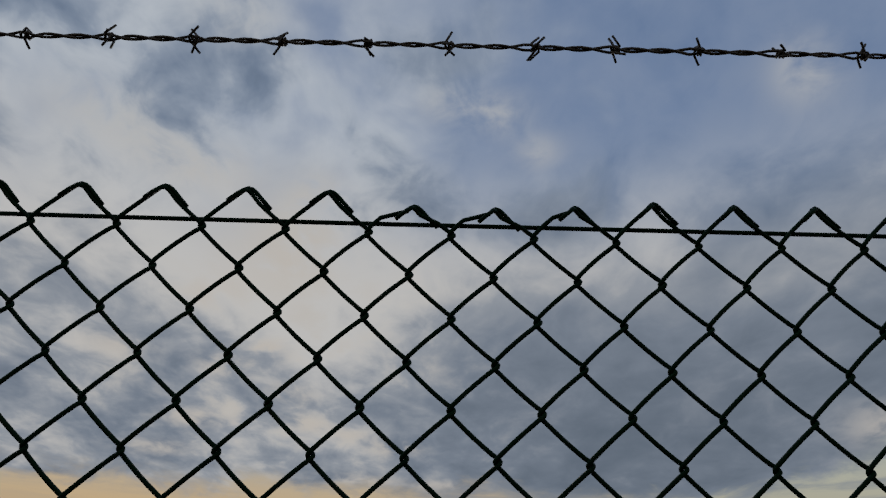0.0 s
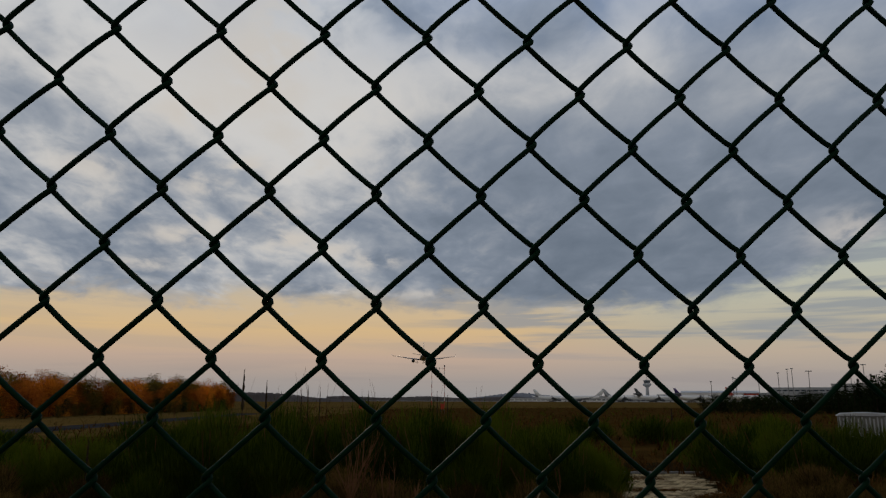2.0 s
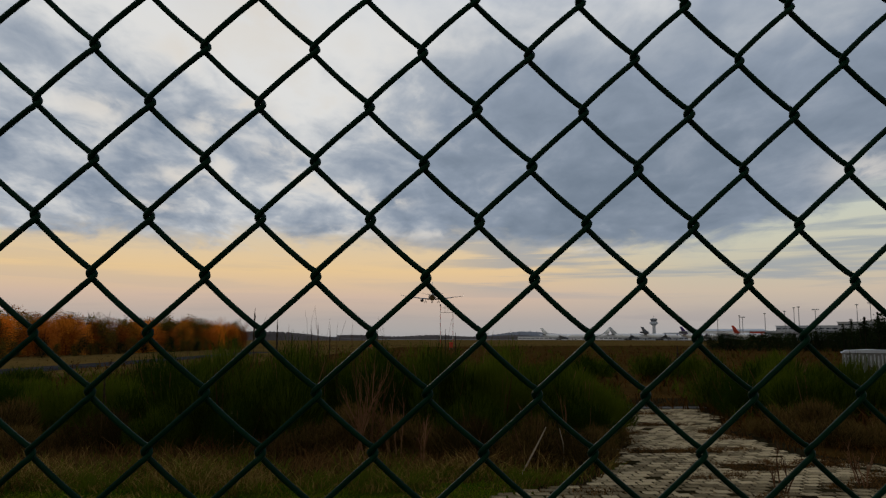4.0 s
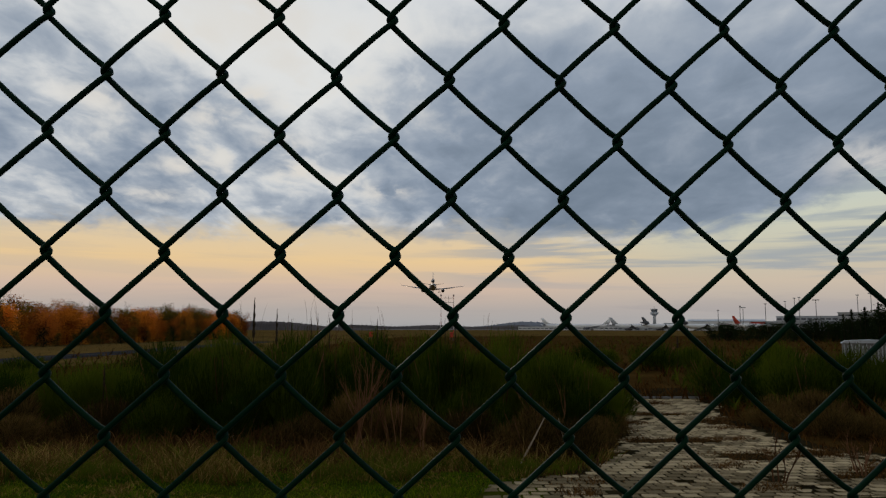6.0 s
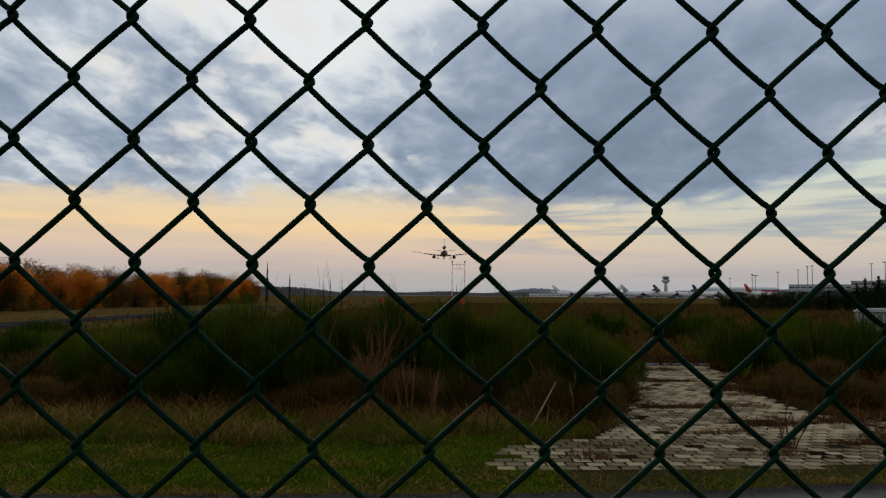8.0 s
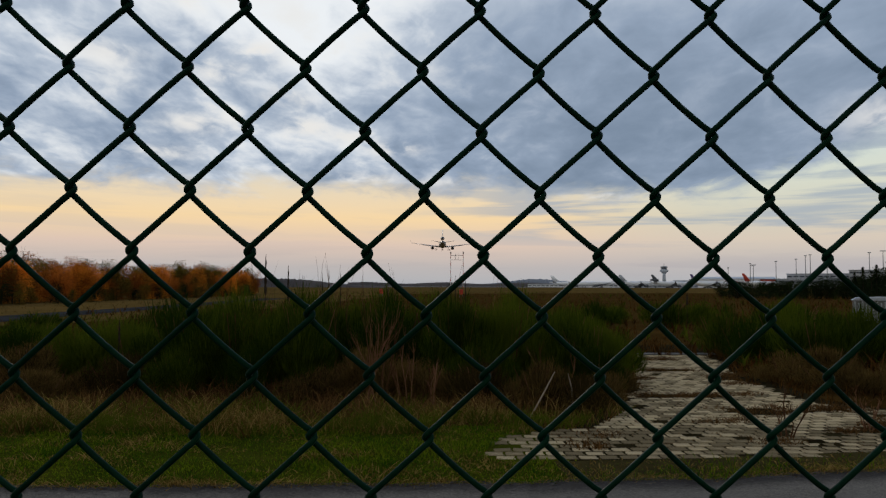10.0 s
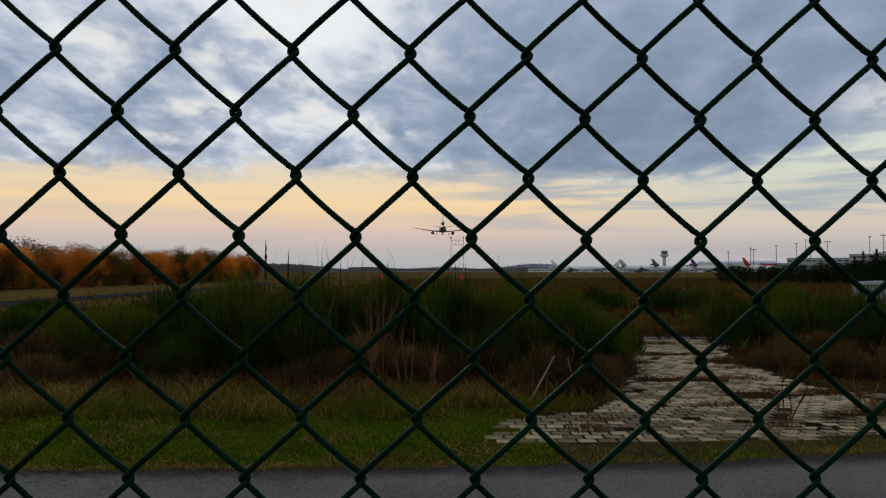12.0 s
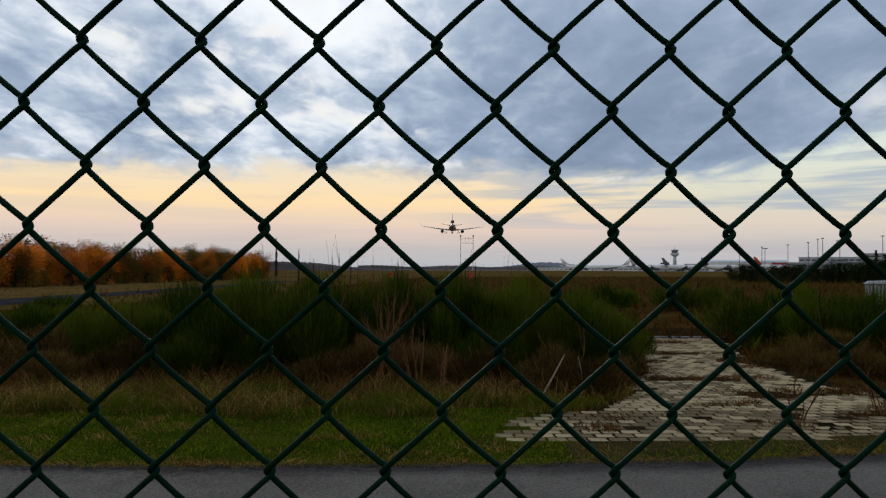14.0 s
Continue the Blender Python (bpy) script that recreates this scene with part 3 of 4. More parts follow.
scatter("dry_grass", 6500, straw_spot, 0.30, 0.010, 0.75, STRAW, "matted straw-coloured dry grass behind the verge", "grass", 4, 2)
scatter("wild_grass", 7500, straw_spot, 0.27, 0.011, 0.7, BROOM, "dark green wild grass among the straw", "grass", 15, 2)
scatter("bracken", 11000, bracken_spot, 0.34, 0.014, 0.6, RUSSET, "russet dead bracken between the shrubs", "bracken", 5, 2)
scatter("bracken", 9000, right_spot, 0.36, 0.014, 0.55, HEATHER, "russet dead bracken beside the paving", "bracken", 6, 3)
scatter("joint_moss", 6000, joint_spot, 0.026, 0.009, 0.9, RUSSET, "withered moss and grass blades in the paving joints", "moss", 17)
scatter("weeds", 7000, weed_spot, 0.09, 0.011, 0.8, RUSSET, "low brown weeds in the paving joints", "weeds", 7, 3)
scatter("heath_plants", 20000, heath_spot, 0.50, 0.04, 0.5, HEATHER, "brown heath plants over the open ground", "heath", 8, 3)
scatter("heath_plants", 5000, heath_spot, 0.6, 0.05, 0.45, BROOM, "dark green heath tufts over the open ground", "heath", 9, 3)
scatter("field_grass", 20000, field_spot, 0.16, 0.06, 0.4, FIELD_STRAW, "dry field grass on the airfield", "grass", 10, 1)
sheet("dirt_track", [(2.2, 18.1), (4, 18.0), (7, 18.2), (12, 19.0)], [(2.2, 20.2), (4, 20.4), (7, 20.6), (12, 21.2)], 0.012, BED, "dark dirt track crossing behind the paving", "track")


def broom_meshes(seed, mat, whips=420, sprigs=9500, size=1.0):
    """Fine sprigs over a few rounded, feathery lobes, with longer whips rising through them."""
    rng = np.random.default_rng(seed)
    count = 9
    far = 0.58 * np.sqrt(rng.random(count))
    turn = rng.uniform(0, 2 * np.pi, count)
    lobes = np.stack([far * np.cos(turn), far * np.sin(turn)], 1)
    tops = np.clip(1.0 - 0.75 * far + rng.uniform(-0.16, 0.08, count), 0.35, 1.0)
    reach = rng.uniform(0.22, 0.40, count)

    def shell(k, low, power):
        up = rng.uniform(low, 1.0, k)
        spin = rng.uniform(0, 2 * np.pi, k)
        flat = np.sqrt(1 - up ** 2)
        return np.stack([flat * np.cos(spin), flat * np.sin(spin), up], 1), rng.random(k) ** power

    pick = rng.integers(0, count, sprigs)
    way, deep = shell(sprigs, -0.75, 0.38)
    body = np.stack([reach[pick], reach[pick], tops[pick] * 0.50], 1) * way * deep[:, None]
    root = np.concatenate([lobes[pick], (tops[pick] * 0.44)[:, None]], 1) + body + rng.normal(0, 0.025, (sprigs, 3))
    root[:, 2] = np.maximum(root[:, 2], 0.0)
    high = np.clip(way[:, 2], 0, 1)
    short = rng.uniform(0.06, 0.17, sprigs) * (0.8 + 0.5 * high) * size
    tilt = way * 0.75 * (1.1 - high)[:, None] + rng.normal(0, 0.30, (sprigs, 3))
    tilt[:, 2] = 0
    pick = rng.integers(0, count, whips)
    way, deep = shell(whips, 0.45, 0.5)
    foot = np.concatenate([lobes[pick] * 0.8, np.zeros((whips, 1))], 1) + way * (1, 1, 0) * 0.12
    tall = tops[pick] * rng.uniform(0.75, 1.10, whips)
    lean = way * (reach[pick] * 0.8 / tall * deep)[:, None] + rng.normal(0, 0.05, (whips, 3))
    lean[:, 2] = 0
    foliage = blade_mesh("foliage", np.concatenate([foot, root]), np.concatenate([tall, short]), np.concatenate([rng.uniform(0.004, 0.008, whips), rng.uniform(0.005, 0.011, sprigs) * size]),
                         np.concatenate([lean, tilt]), mat, rng, 0.15)
    out = [("foliage", foliage)]
    for k in range(6):
        a, o = rng.uniform(0, 6.28), rng.uniform(0.05, 0.4)
        p = Vector((math.cos(a) * o, math.sin(a) * o, 0))
        bm = tube(bmesh.new(), [p * 0.5, p * 0.9 + Vector((0, 0, 0.3)), p * 1.5 + Vector((0, 0, 0.75))], [0.012, 0.009, 0.004], 5)
        out.append(("branch", mesh_of("branch", bm, TWIG)))
    return out


BROOMS = [broom_meshes(k, BROOM) for k in (1, 2, 3, 4)] + [broom_meshes(k, BROOM, 300, 2600, 1.5) for k in (5, 6, 7, 8)]
WITHERED = [broom_meshes(k, DRY_LEAF, 260, 5200) for k in (11, 12, 13)]


def broom(x, y, wide, high, kind, turn, group):
    bush = thing("broom_shrub", "dense dark green broom shrub with feathery whip stems", "shrub", pose(x, y, 0, 0, 0, turn) @ Matrix.Diagonal((wide, wide, high, 1)), group)
    for name, me in BROOMS[kind]:
        part(name, me, None, bush)


def withered(x, y, wide, high, kind, turn):
    bush = thing("withered_shrub", "withered brown shrub of tangled dead fronds", "shrub", pose(x, y, 0, 0, 0, turn) @ Matrix.Diagonal((wide, wide, high, 1)), "withered shrubs")
    for name, me in WITHERED[kind]:
        part(name, me, None, bush)


rng = random.Random(21)
for x, y, w, h in [(-4.0, 12.2, 1.1, 1.50), (-3.0, 11.9, 1.1, 1.62), (-2.0, 12.0, 1.1, 1.72), (-0.6, 12.9, 1.1, 1.66), (0.5, 12.2, 1.0, 1.68), (1.35, 12.0, 1.0, 1.64),
                   (2.2, 12.3, 1.0, 1.52), (2.85, 12.4, 0.85, 1.28), (-3.6, 13.8, 1.3, 1.70), (-2.3, 14.2, 1.3, 1.84), (-1.0, 14.4, 1.3, 1.76), (0.4, 14.0, 1.3, 1.80),
                   (1.8, 14.4, 1.2, 1.72), (2.9, 15.0, 1.1, 1.45), (-5.0, 12.7, 1.1, 1.30), (-6.1, 13.2, 1.1, 1.18), (-7.3, 13.6, 1.1, 1.02), (-5.2, 14.8, 1.2, 1.46),
                   (-8.8, 14.6, 1.2, 0.9), (-2.6, 11.2, 0.7, 0.85), (-3.8, 11.3, 0.7, 0.75), (2.7, 11.4, 0.65, 0.85), (0.9, 11.2, 0.7, 0.95), (-9.8, 16.0, 1.2, 0.8), (3.6, 13.4, 0.7, 0.9)]:
    broom(x, y, w, h, rng.randrange(4), rng.uniform(0, 360), "broom shrubs behind the verge")
for x, y, w, h in [(6.9, 15.4, 1.0, 1.05), (7.8, 14.2, 1.1, 1.30), (8.9, 14.4, 1.2, 1.52), (8.0, 15.8, 1.2, 1.38), (10.0, 13.9, 1.2, 1.56), (9.4, 12.8, 1.0, 1.22), (11.2, 14.8, 1.2, 1.35), (10.4, 15.6, 1.1, 1.20), (9.9, 16.8, 1.1, 1.15),
                   (7.3, 17.4, 1.2, 1.25), (9.2, 18.0, 1.4, 1.45), (11.0, 17.6, 1.3, 0.8), (10.2, 30.0, 1.6, 1.35), (11.6, 31.5, 1.4, 1.2), (8.4, 33.0, 1.3, 1.05),
                   (14.0, 27.0, 1.6, 1.3), (15.0, 30.0, 1.6, 1.2), (4.3, 27.0, 1.3, 0.9), (5.2, 24.0, 1.0, 0.75), (7.0, 30.0, 1.5, 1.1), (-12.5, 24.0, 1.5, 0.9), (-10.5, 20.0, 1.2, 0.8)]:
    broom(x, y, w, h, rng.randrange(4) + (4 if y > 17 else 0), rng.uniform(0, 360), "broom shrubs beside the paving")
for x, y, w, h in [(0.8, 10.3, 0.75, 0.70), (1.6, 10.1, 0.75, 0.72), (2.15, 9.7, 0.6, 0.55), (-0.1, 10.9, 0.8, 0.62), (-0.8, 11.2, 0.9, 0.80), (-1.6, 10.9, 0.7, 0.50), (-4.7, 11.4, 0.8, 0.7),
                   (-6.4, 11.9, 0.9, 0.85), (-7.9, 12.4, 1.0, 0.9), (-5.6, 10.9, 0.7, 0.5), (6.3, 12.7, 0.8, 0.55), (6.6, 11.6, 0.8, 0.50), (7.4, 11.3, 0.9, 0.58), (8.3, 11.6, 0.9, 0.66), (7.2, 12.8, 0.9, 0.72),
                   (2.6, 10.5, 0.55, 0.5), (3.0, 11.3, 0.5, 0.45)]:
    withered(x, y, w, h, rng.randrange(3), rng.uniform(0, 360))


def grow(bm, start, way, length, radius, depth, rng, fork=3, spread=0.5):
    """Twigs that branch upwards."""
    pts, p, w = [start], Vector(start), Vector(way)
    for _ in range(4):
        w = (w + Vector((rng.uniform(-1, 1), rng.uniform(-1, 1), rng.uniform(-0.2, 0.6))) * 0.14).normalized()
        p = p + w * (length / 4)
        pts.append(p.copy())
    tube(bm, pts, [radius * (1 - 0.15 * k) for k in range(5)], 5)
    if depth:
        for _ in range(fork):
            at = pts[rng.randrange(2, 5)]
            side = (w + Vector((rng.uniform(-1, 1), rng.uniform(-1, 1), rng.uniform(0, 0.6))) * spread).normalized()
            grow(bm, at, side, length * rng.uniform(0.45, 0.7), radius * 0.55, depth - 1, rng, fork, spread)


def spire(az, d, top, thick):
    """A dead stalk with a dense narrow seed head, drawn to a point."""
    p = polar(az, d)
    stalk = thing("dead_spire", "dark dead flower stalk with a narrow seed head", "stalk", pose(p.x, p.y, 0), "dead spires")
    part("stem", tube(bmesh.new(), [(0, 0, -0.02), (0.01, 0, top * 0.7)], [0.010, 0.008], 6), BARK, stalk)
    steps = 9
    pts = [(0.01 + 0.004 * math.sin(3 * k), 0, top * (0.66 + 0.34 * k / steps)) for k in range(steps + 1)]
    part("seed_head", tube(bmesh.new(), pts, [thick * (0.55 + 0.45 * (k % 2)) * (1 - (k / (steps + 0.5)) ** 2) + 0.002 for k in range(steps + 1)], 6), BARK, stalk)


for az, d, top, thick in [(-12.3, 14.6, 2.26, 0.035), (-10.6, 14.6, 2.05, 0.026), (-8.0, 14.4, 1.90, 0.014), (-7.5, 14.4, 1.96, 0.014), (-6.6, 14.6, 1.93, 0.012), (-2.9, 14.4, 1.86, 0.014),
                          (-22.5, 13.0, 1.10, 0.02), (-9.5, 14.4, 1.85, 0.012), (2.4, 14.2, 1.86, 0.012), (3.2, 14.2, 1.80, 0.014), (20.0, 30.0, 1.45, 0.05)]:
    spire(az, d, top, thick)


def dry_shrub(x, y, high, seed, mat=TWIG, label="bare reddish-brown dry shrub of thin upright twigs"):
    rng = random.Random(seed)
    bush = thing("dry_shrub", label, "shrub", pose(x, y, 0), "dry shrubs")
    for k in range(4):
        bm = bmesh.new()
        a = rng.uniform(0, 6.28)
        grow(bm, Vector((0.06 * math.cos(a), 0.06 * math.sin(a), -0.02)), Vector((0.25 * math.cos(a), 0.25 * math.sin(a), 1)), high * rng.uniform(0.55, 0.75), 0.011, 2, rng)
        part("stem", bm, mat, bush)


for x, y, h, k in [(-0.85, 10.3, 1.25, 1), (-0.6, 10.2, 1.1, 2), (-0.25, 10.4, 0.85, 3), (0.1, 10.1, 0.55, 4), (4.0, 8.0, 0.45, 7),
                   (5.1, 8.3, 0.4, 8), (1.9, 10.2, 0.7, 9), (-7.2, 11.4, 0.9, 10)]:
    dry_shrub(x, y, h, k)
for a, b, r in [((1.34, 9.2, 0.0), (1.68, 9.35, 0.56), 0.013), ((1.98, 9.7, 0.0), (1.92, 9.7, 0.50), 0.010), ((-2.62, 10.9, 0.0), (-2.66, 10.9, 0.62), 0.006)]:
    a, b = Vector(a), Vector(b)
    bm = bmesh.new()
    mid = a.lerp(b, 0.55) + Vector((0.02, 0, 0.03))
    tube(bm, [a, mid, b], [r, r * 0.85, r * 0.5], 7)
    solid("dead_stick", bm, PALE_STICK, "pale dead stick leaning out of the bracken", "stick", group="dead sticks")
rng = random.Random(5)
for az, d, top in [(-11.1, 13.0, 1.62), (-8.0, 13.5, 1.66), (-7.0, 13.0, 1.7), (-2.8, 13.4, 1.6), (3.0, 13.0, 1.6), (-9.6, 12.8, 1.5), (-4.6, 13.2, 1.55), (4.6, 13.6, 1.55), (-5.6, 13.0, 1.6), (19.4, 30, 1.3), (-12.5, 26, 2.1), (-12.3, 26, 1.9), (-17.0, 24, 1.8)]:
    bm = bmesh.new()
    p = polar(az, d)
    grow(bm, p, Vector((rng.uniform(-0.08, 0.08), 0, 1)), top * 0.84, 0.006, 1, rng, 5, 0.25)
    solid("tall_stalk", bm, TWIG, "tall thin dry stalk rising above the shrubs", "stalk", group="tall stalks")


# ---- trees ----
def tree_parts(seed, high, leaf, leaves=900):
    rng = random.Random(seed)
    trunk = bmesh.new()
    crown_spots = []
    pts = [Vector((0, 0, -0.1)), Vector((0.05, 0.02, high * 0.3)), Vector((rng.uniform(-0.2, 0.2), rng.uniform(-0.2, 0.2), high * 0.62)), Vector((rng.uniform(-0.3, 0.3), 0, high * 0.94))]
    tube(trunk, pts, [0.11, 0.085, 0.055, 0.015], 7)
    limbs = bmesh.new()
    for k in range(13):
        s = 0.04 + 0.83 * k / 12
        at = Vector((0, 0, high * s))
        a = rng.uniform(0, 6.28)
        reach = high * (0.34 - 0.20 * abs(s - 0.35)) * rng.uniform(0.75, 1.15)
        end = at + Vector((math.cos(a) * reach, math.sin(a) * reach, high * rng.uniform(0.06, 0.2)))
        mid = at.lerp(end, 0.5) + Vector((0, 0, 0.1))
        tube(limbs, [at, mid, end], [0.045, 0.03, 0.01], 5)
        crown_spots += [end, mid, end + Vector((rng.uniform(-0.4, 0.4), rng.uniform(-0.4, 0.4), rng.uniform(-0.2, 0.5)))]
    crown_spots += [pts[3], pts[2]]
    if leaves < 500:
        for _ in range(26):
            s = rng.uniform(0.35, 0.95)
            a, reach = rng.uniform(0, 6.28), high * 0.12 * rng.uniform(0.3, 1.0)
            at = Vector((0, 0, high * s))
            tube(limbs, [at, at + Vector((math.cos(a) * reach * 0.6, math.sin(a) * reach * 0.6, high * 0.07)), at + Vector((math.cos(a) * reach, math.sin(a) * reach, high * 0.17))], [0.02, 0.014, 0.006], 4)
    parts = [("trunk", mesh_of("trunk", trunk, BARK)), ("branchwork", mesh_of("branchwork", limbs, BARK))]
    verts, faces = [], []
    for _ in range(leaves):
        c = rng.choice(crown_spots)
        r = high * 0.115
        p = c + Vector([max(-1.25, min(1.25, rng.gauss(0, 1))) * r for _ in range(3)])
        p.z = max(p.z, 0.15)
        size = rng.uniform(0.055, 0.115) * (1.8 if 500 < leaves < 2000 else 1.0)
        u = Vector((rng.gauss(0, 1), rng.gauss(0, 1), rng.gauss(0, 1))).normalized()
        v = u.orthogonal().normalized()
        w = u.cross(v)
        b = len(verts)
        verts += [tuple(p - v * size), tuple(p + w * size * 0.6), tuple(p + v * size + u * size * 0.3), tuple(p - w * size * 0.6)]
        faces.append((b, b + 1, b + 2, b + 3))
    parts.append(("crown", arrays_mesh("crown", verts, faces, leaf)))
    return parts


KINDS = {"orange": [tree_parts(k, 5.0, LEAF_ORANGE, 4300) for k in (1, 2, 3)], "rust": [tree_parts(k, 5.0, LEAF_RUST, 4200) for k in (4, 5)],
         "olive": [tree_parts(k, 5.0, LEAF_OLIVE, 4000) for k in (6, 7)], "thin": [tree_parts(k, 5.5, LEAF_OLIVE, 4) for k in (8, 9)],
         "shrub": [tree_parts(k, 5.0, NEEDLE, 1000) for k in (10, 11)]}
LABELS = {"orange": "young tree with bright orange autumn leaves", "rust": "young tree with rust-brown autumn leaves", "olive": "young tree with olive autumn leaves",
          "thin": "thin almost bare tree with few leaves", "shrub": "dark evergreen bush in front of the trees"}


def tree(kind, k, x, y, scale, turn, group):
    top = thing("tree" if kind != "shrub" else "bush", LABELS[kind], "tree" if kind != "shrub" else "bush", pose(x, y, 0, 0, 0, turn) @ Matrix.Diagonal((scale, scale, scale, 1)), group)
    for name, me in KINDS[kind][k % len(KINDS[kind])]:
        part(name, me, None, top)


rng = random.Random(31)
for row, (a, b, count, kinds, size) in enumerate([
        (Vector((-36, 44, 0)), Vector((-28.4, 122, 0)), 54, ("orange", "orange", "rust", "olive", "orange"), 0.62),
        (Vector((-38.4, 46, 0)), Vector((-30.4, 126, 0)), 34, ("orange", "rust", "olive", "rust"), 0.71),
        (Vector((-41.5, 50, 0)), Vector((-33, 132, 0)), 18, ("rust", "olive", "olive", "thin"), 0.76),
        (Vector((-45, 54, 0)), Vector((-36, 138, 0)), 16, ("thin", "thin", "olive"), 0.84)]):
    for k in range(count):
        p = a.lerp(b, (k + rng.uniform(-0.4, 0.4)) / (count - 1))
        tree(rng.choice(kinds), rng.randrange(6), p.x + rng.uniform(-0.9, 0.9), p.y + rng.uniform(-0.9, 0.9), size * rng.uniform(0.84, 1.12), rng.uniform(0, 360), "autumn wood")
for k in range(34):
    p = Vector((-34.2, 43, 0)).lerp(Vector((-27.4, 118, 0)), k / 33)
    tree("olive" if k % 3 else "shrub", k, p.x + rng.uniform(-1, 1), p.y, rng.uniform(0.20, 0.34), rng.uniform(0, 360), "bushes at the wood's edge")
for k in range(64):
    az = 22.4 + 14.0 * k / 63
    p = polar(az + rng.uniform(-0.2, 0.2), rng.uniform(112, 124))
    tree("shrub", k, p.x, p.y, rng.uniform(0.38, 0.50) + (0.10 if az > 29 else 0), rng.uniform(0, 360), "dark hedge by the airport")
for az, d, s, kind in [(32.0, 108, 0.72, "shrub"), (32.9, 104, 0.75, "shrub"), (33.8, 102, 0.9, "shrub"), (34.8, 100, 1.1, "olive"), (35.8, 99, 1.2, "rust"), (31.2, 110, 0.6, "shrub"),
                       (33.3, 98, 0.75, "shrub"), (34.4, 96, 0.8, "shrub"), (35.4, 95, 0.8, "shrub"), (36.6, 97, 1.2, "olive"), (37.6, 96, 1.1, "rust")]:
    p = polar(az, d)
    tree(kind, int(az * 10), p.x, p.y, s, az * 37, "trees by the airport")


def conifer(x, y, high, seed):
    rng = random.Random(seed)
    top = thing("conifer", "small dark conifer with a pointed top", "conifer", pose(x, y, 0), "conifers")
    part("trunk", tube(bmesh.new(), [(0, 0, -0.1), (0, 0, high)], [0.09, 0.01], 6), BARK, top)
    verts, faces = [], []
    for _ in range(700):
        s = rng.random() ** 0.8
        a = rng.uniform(0, 6.28)
        reach = high * 0.2 * (1 - s) * rng.uniform(0.3, 1.1) + 0.04
        c = Vector((math.cos(a) * reach, math.sin(a) * reach, high * (0.06 + 0.94 * s) - reach * 0.25))
        out = Vector((math.cos(a), math.sin(a), -0.2)) * 0.22
        side = Vector((-math.sin(a), math.cos(a), 0)) * 0.07
        b = len(verts)
        verts += [tuple(c - out), tuple(c + side), tuple(c + out), tuple(c - side)]
        faces.append((b, b + 1, b + 2, b + 3))
    part("crown", arrays_mesh("crown", verts, faces, NEEDLE), None, top)


for az, d, h in [(31.0, 104, 3.6), (31.5, 103, 4.2), (32.3, 101, 4.4), (33.1, 100, 4.9), (34.0, 99, 5.0), (29.3, 118, 2.9), (27.9, 118, 2.6)]:
    p = polar(az, d)
    conifer(p.x, p.y, h, int(az * 10))


# ---- far woods and hills ----
def ridge(name, a0, a1, d, height, deep, mat, label, category, seed, step=0.08):
    """A long bank with an uneven top line."""
    bm = bmesh.new()
    prev = None
    for k in range(int((a1 - a0) / step) + 1):
        az = a0 + k * step
        h = height(az) * (1 + 0.14 * noise.noise(Vector((az * 6, seed, 0)))) + 0.0012 * d * 0.5 * (0.5 + 0.5 * noise.noise(Vector((az * 14, seed, 2))))
        ring = [bm.verts.new(polar(az, d + o, z)) for o, z in ((0, -1), (deep * 0.15, h * 0.7), (deep * 0.4, h), (deep, -1))]
        if prev:
            for i in range(3):
                bm.faces.new((prev[i], ring[i], ring[i + 1], prev[i + 1]))
        prev = ring
    solid(name, bm, mat, label, category, "structure")


ridge("backdrop_hills", -50, 50, 3600, lambda a: 10 + 27 * math.exp(-((a - 8.6) / 2.6) ** 2) + 10 * math.exp(-((a - 14) / 4) ** 2), 500, HILLS, "low hills on the horizon, tinted blue-grey with haze", "hills", 3)
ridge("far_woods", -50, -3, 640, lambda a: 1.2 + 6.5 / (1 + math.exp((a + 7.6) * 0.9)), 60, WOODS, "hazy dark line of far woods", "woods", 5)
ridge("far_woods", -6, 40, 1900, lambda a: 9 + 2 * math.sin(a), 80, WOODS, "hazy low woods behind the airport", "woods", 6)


# ---- aircraft ----
def loft(bm, rings, close=True):
    made = [[bm.verts.new(p) for p in ring] for ring in rings]
    n = len(made[0])
    for a, b in zip(made, made[1:]):
        for s in range(n):
            bm.faces.new((a[s], a[(s + 1) % n], b[(s + 1) % n], b[s]))
    if close:
        bm.faces.new(made[0][::-1])
        bm.faces.new(made[-1])
    bmesh.ops.recalc_face_normals(bm, faces=bm.faces)
    return bm


def ring(y, z, r, n=20, flat=1.0):
    return [(r * math.cos(2 * math.pi * k / n), y, z + flat * r * math.sin(2 * math.pi * k / n)) for k in range(n)]


def foil(p, chord, thick, axis="x"):
    """An aerofoil section at p, its nose towards +y."""
    shape = [(0.5, 0), (0.42, 0.35), (0.2, 0.5), (-0.1, 0.4), (-0.5, 0.03), (-0.5, -0.03), (-0.1, -0.3), (0.2, -0.38), (0.42, -0.28)]
    if axis == "x":
        return [(p[0], p[1] + c * chord, p[2] + t * thick) for c, t in shape]
    return [(p[0] + t * thick, p[1] + c * chord, p[2]) for c, t in shape]


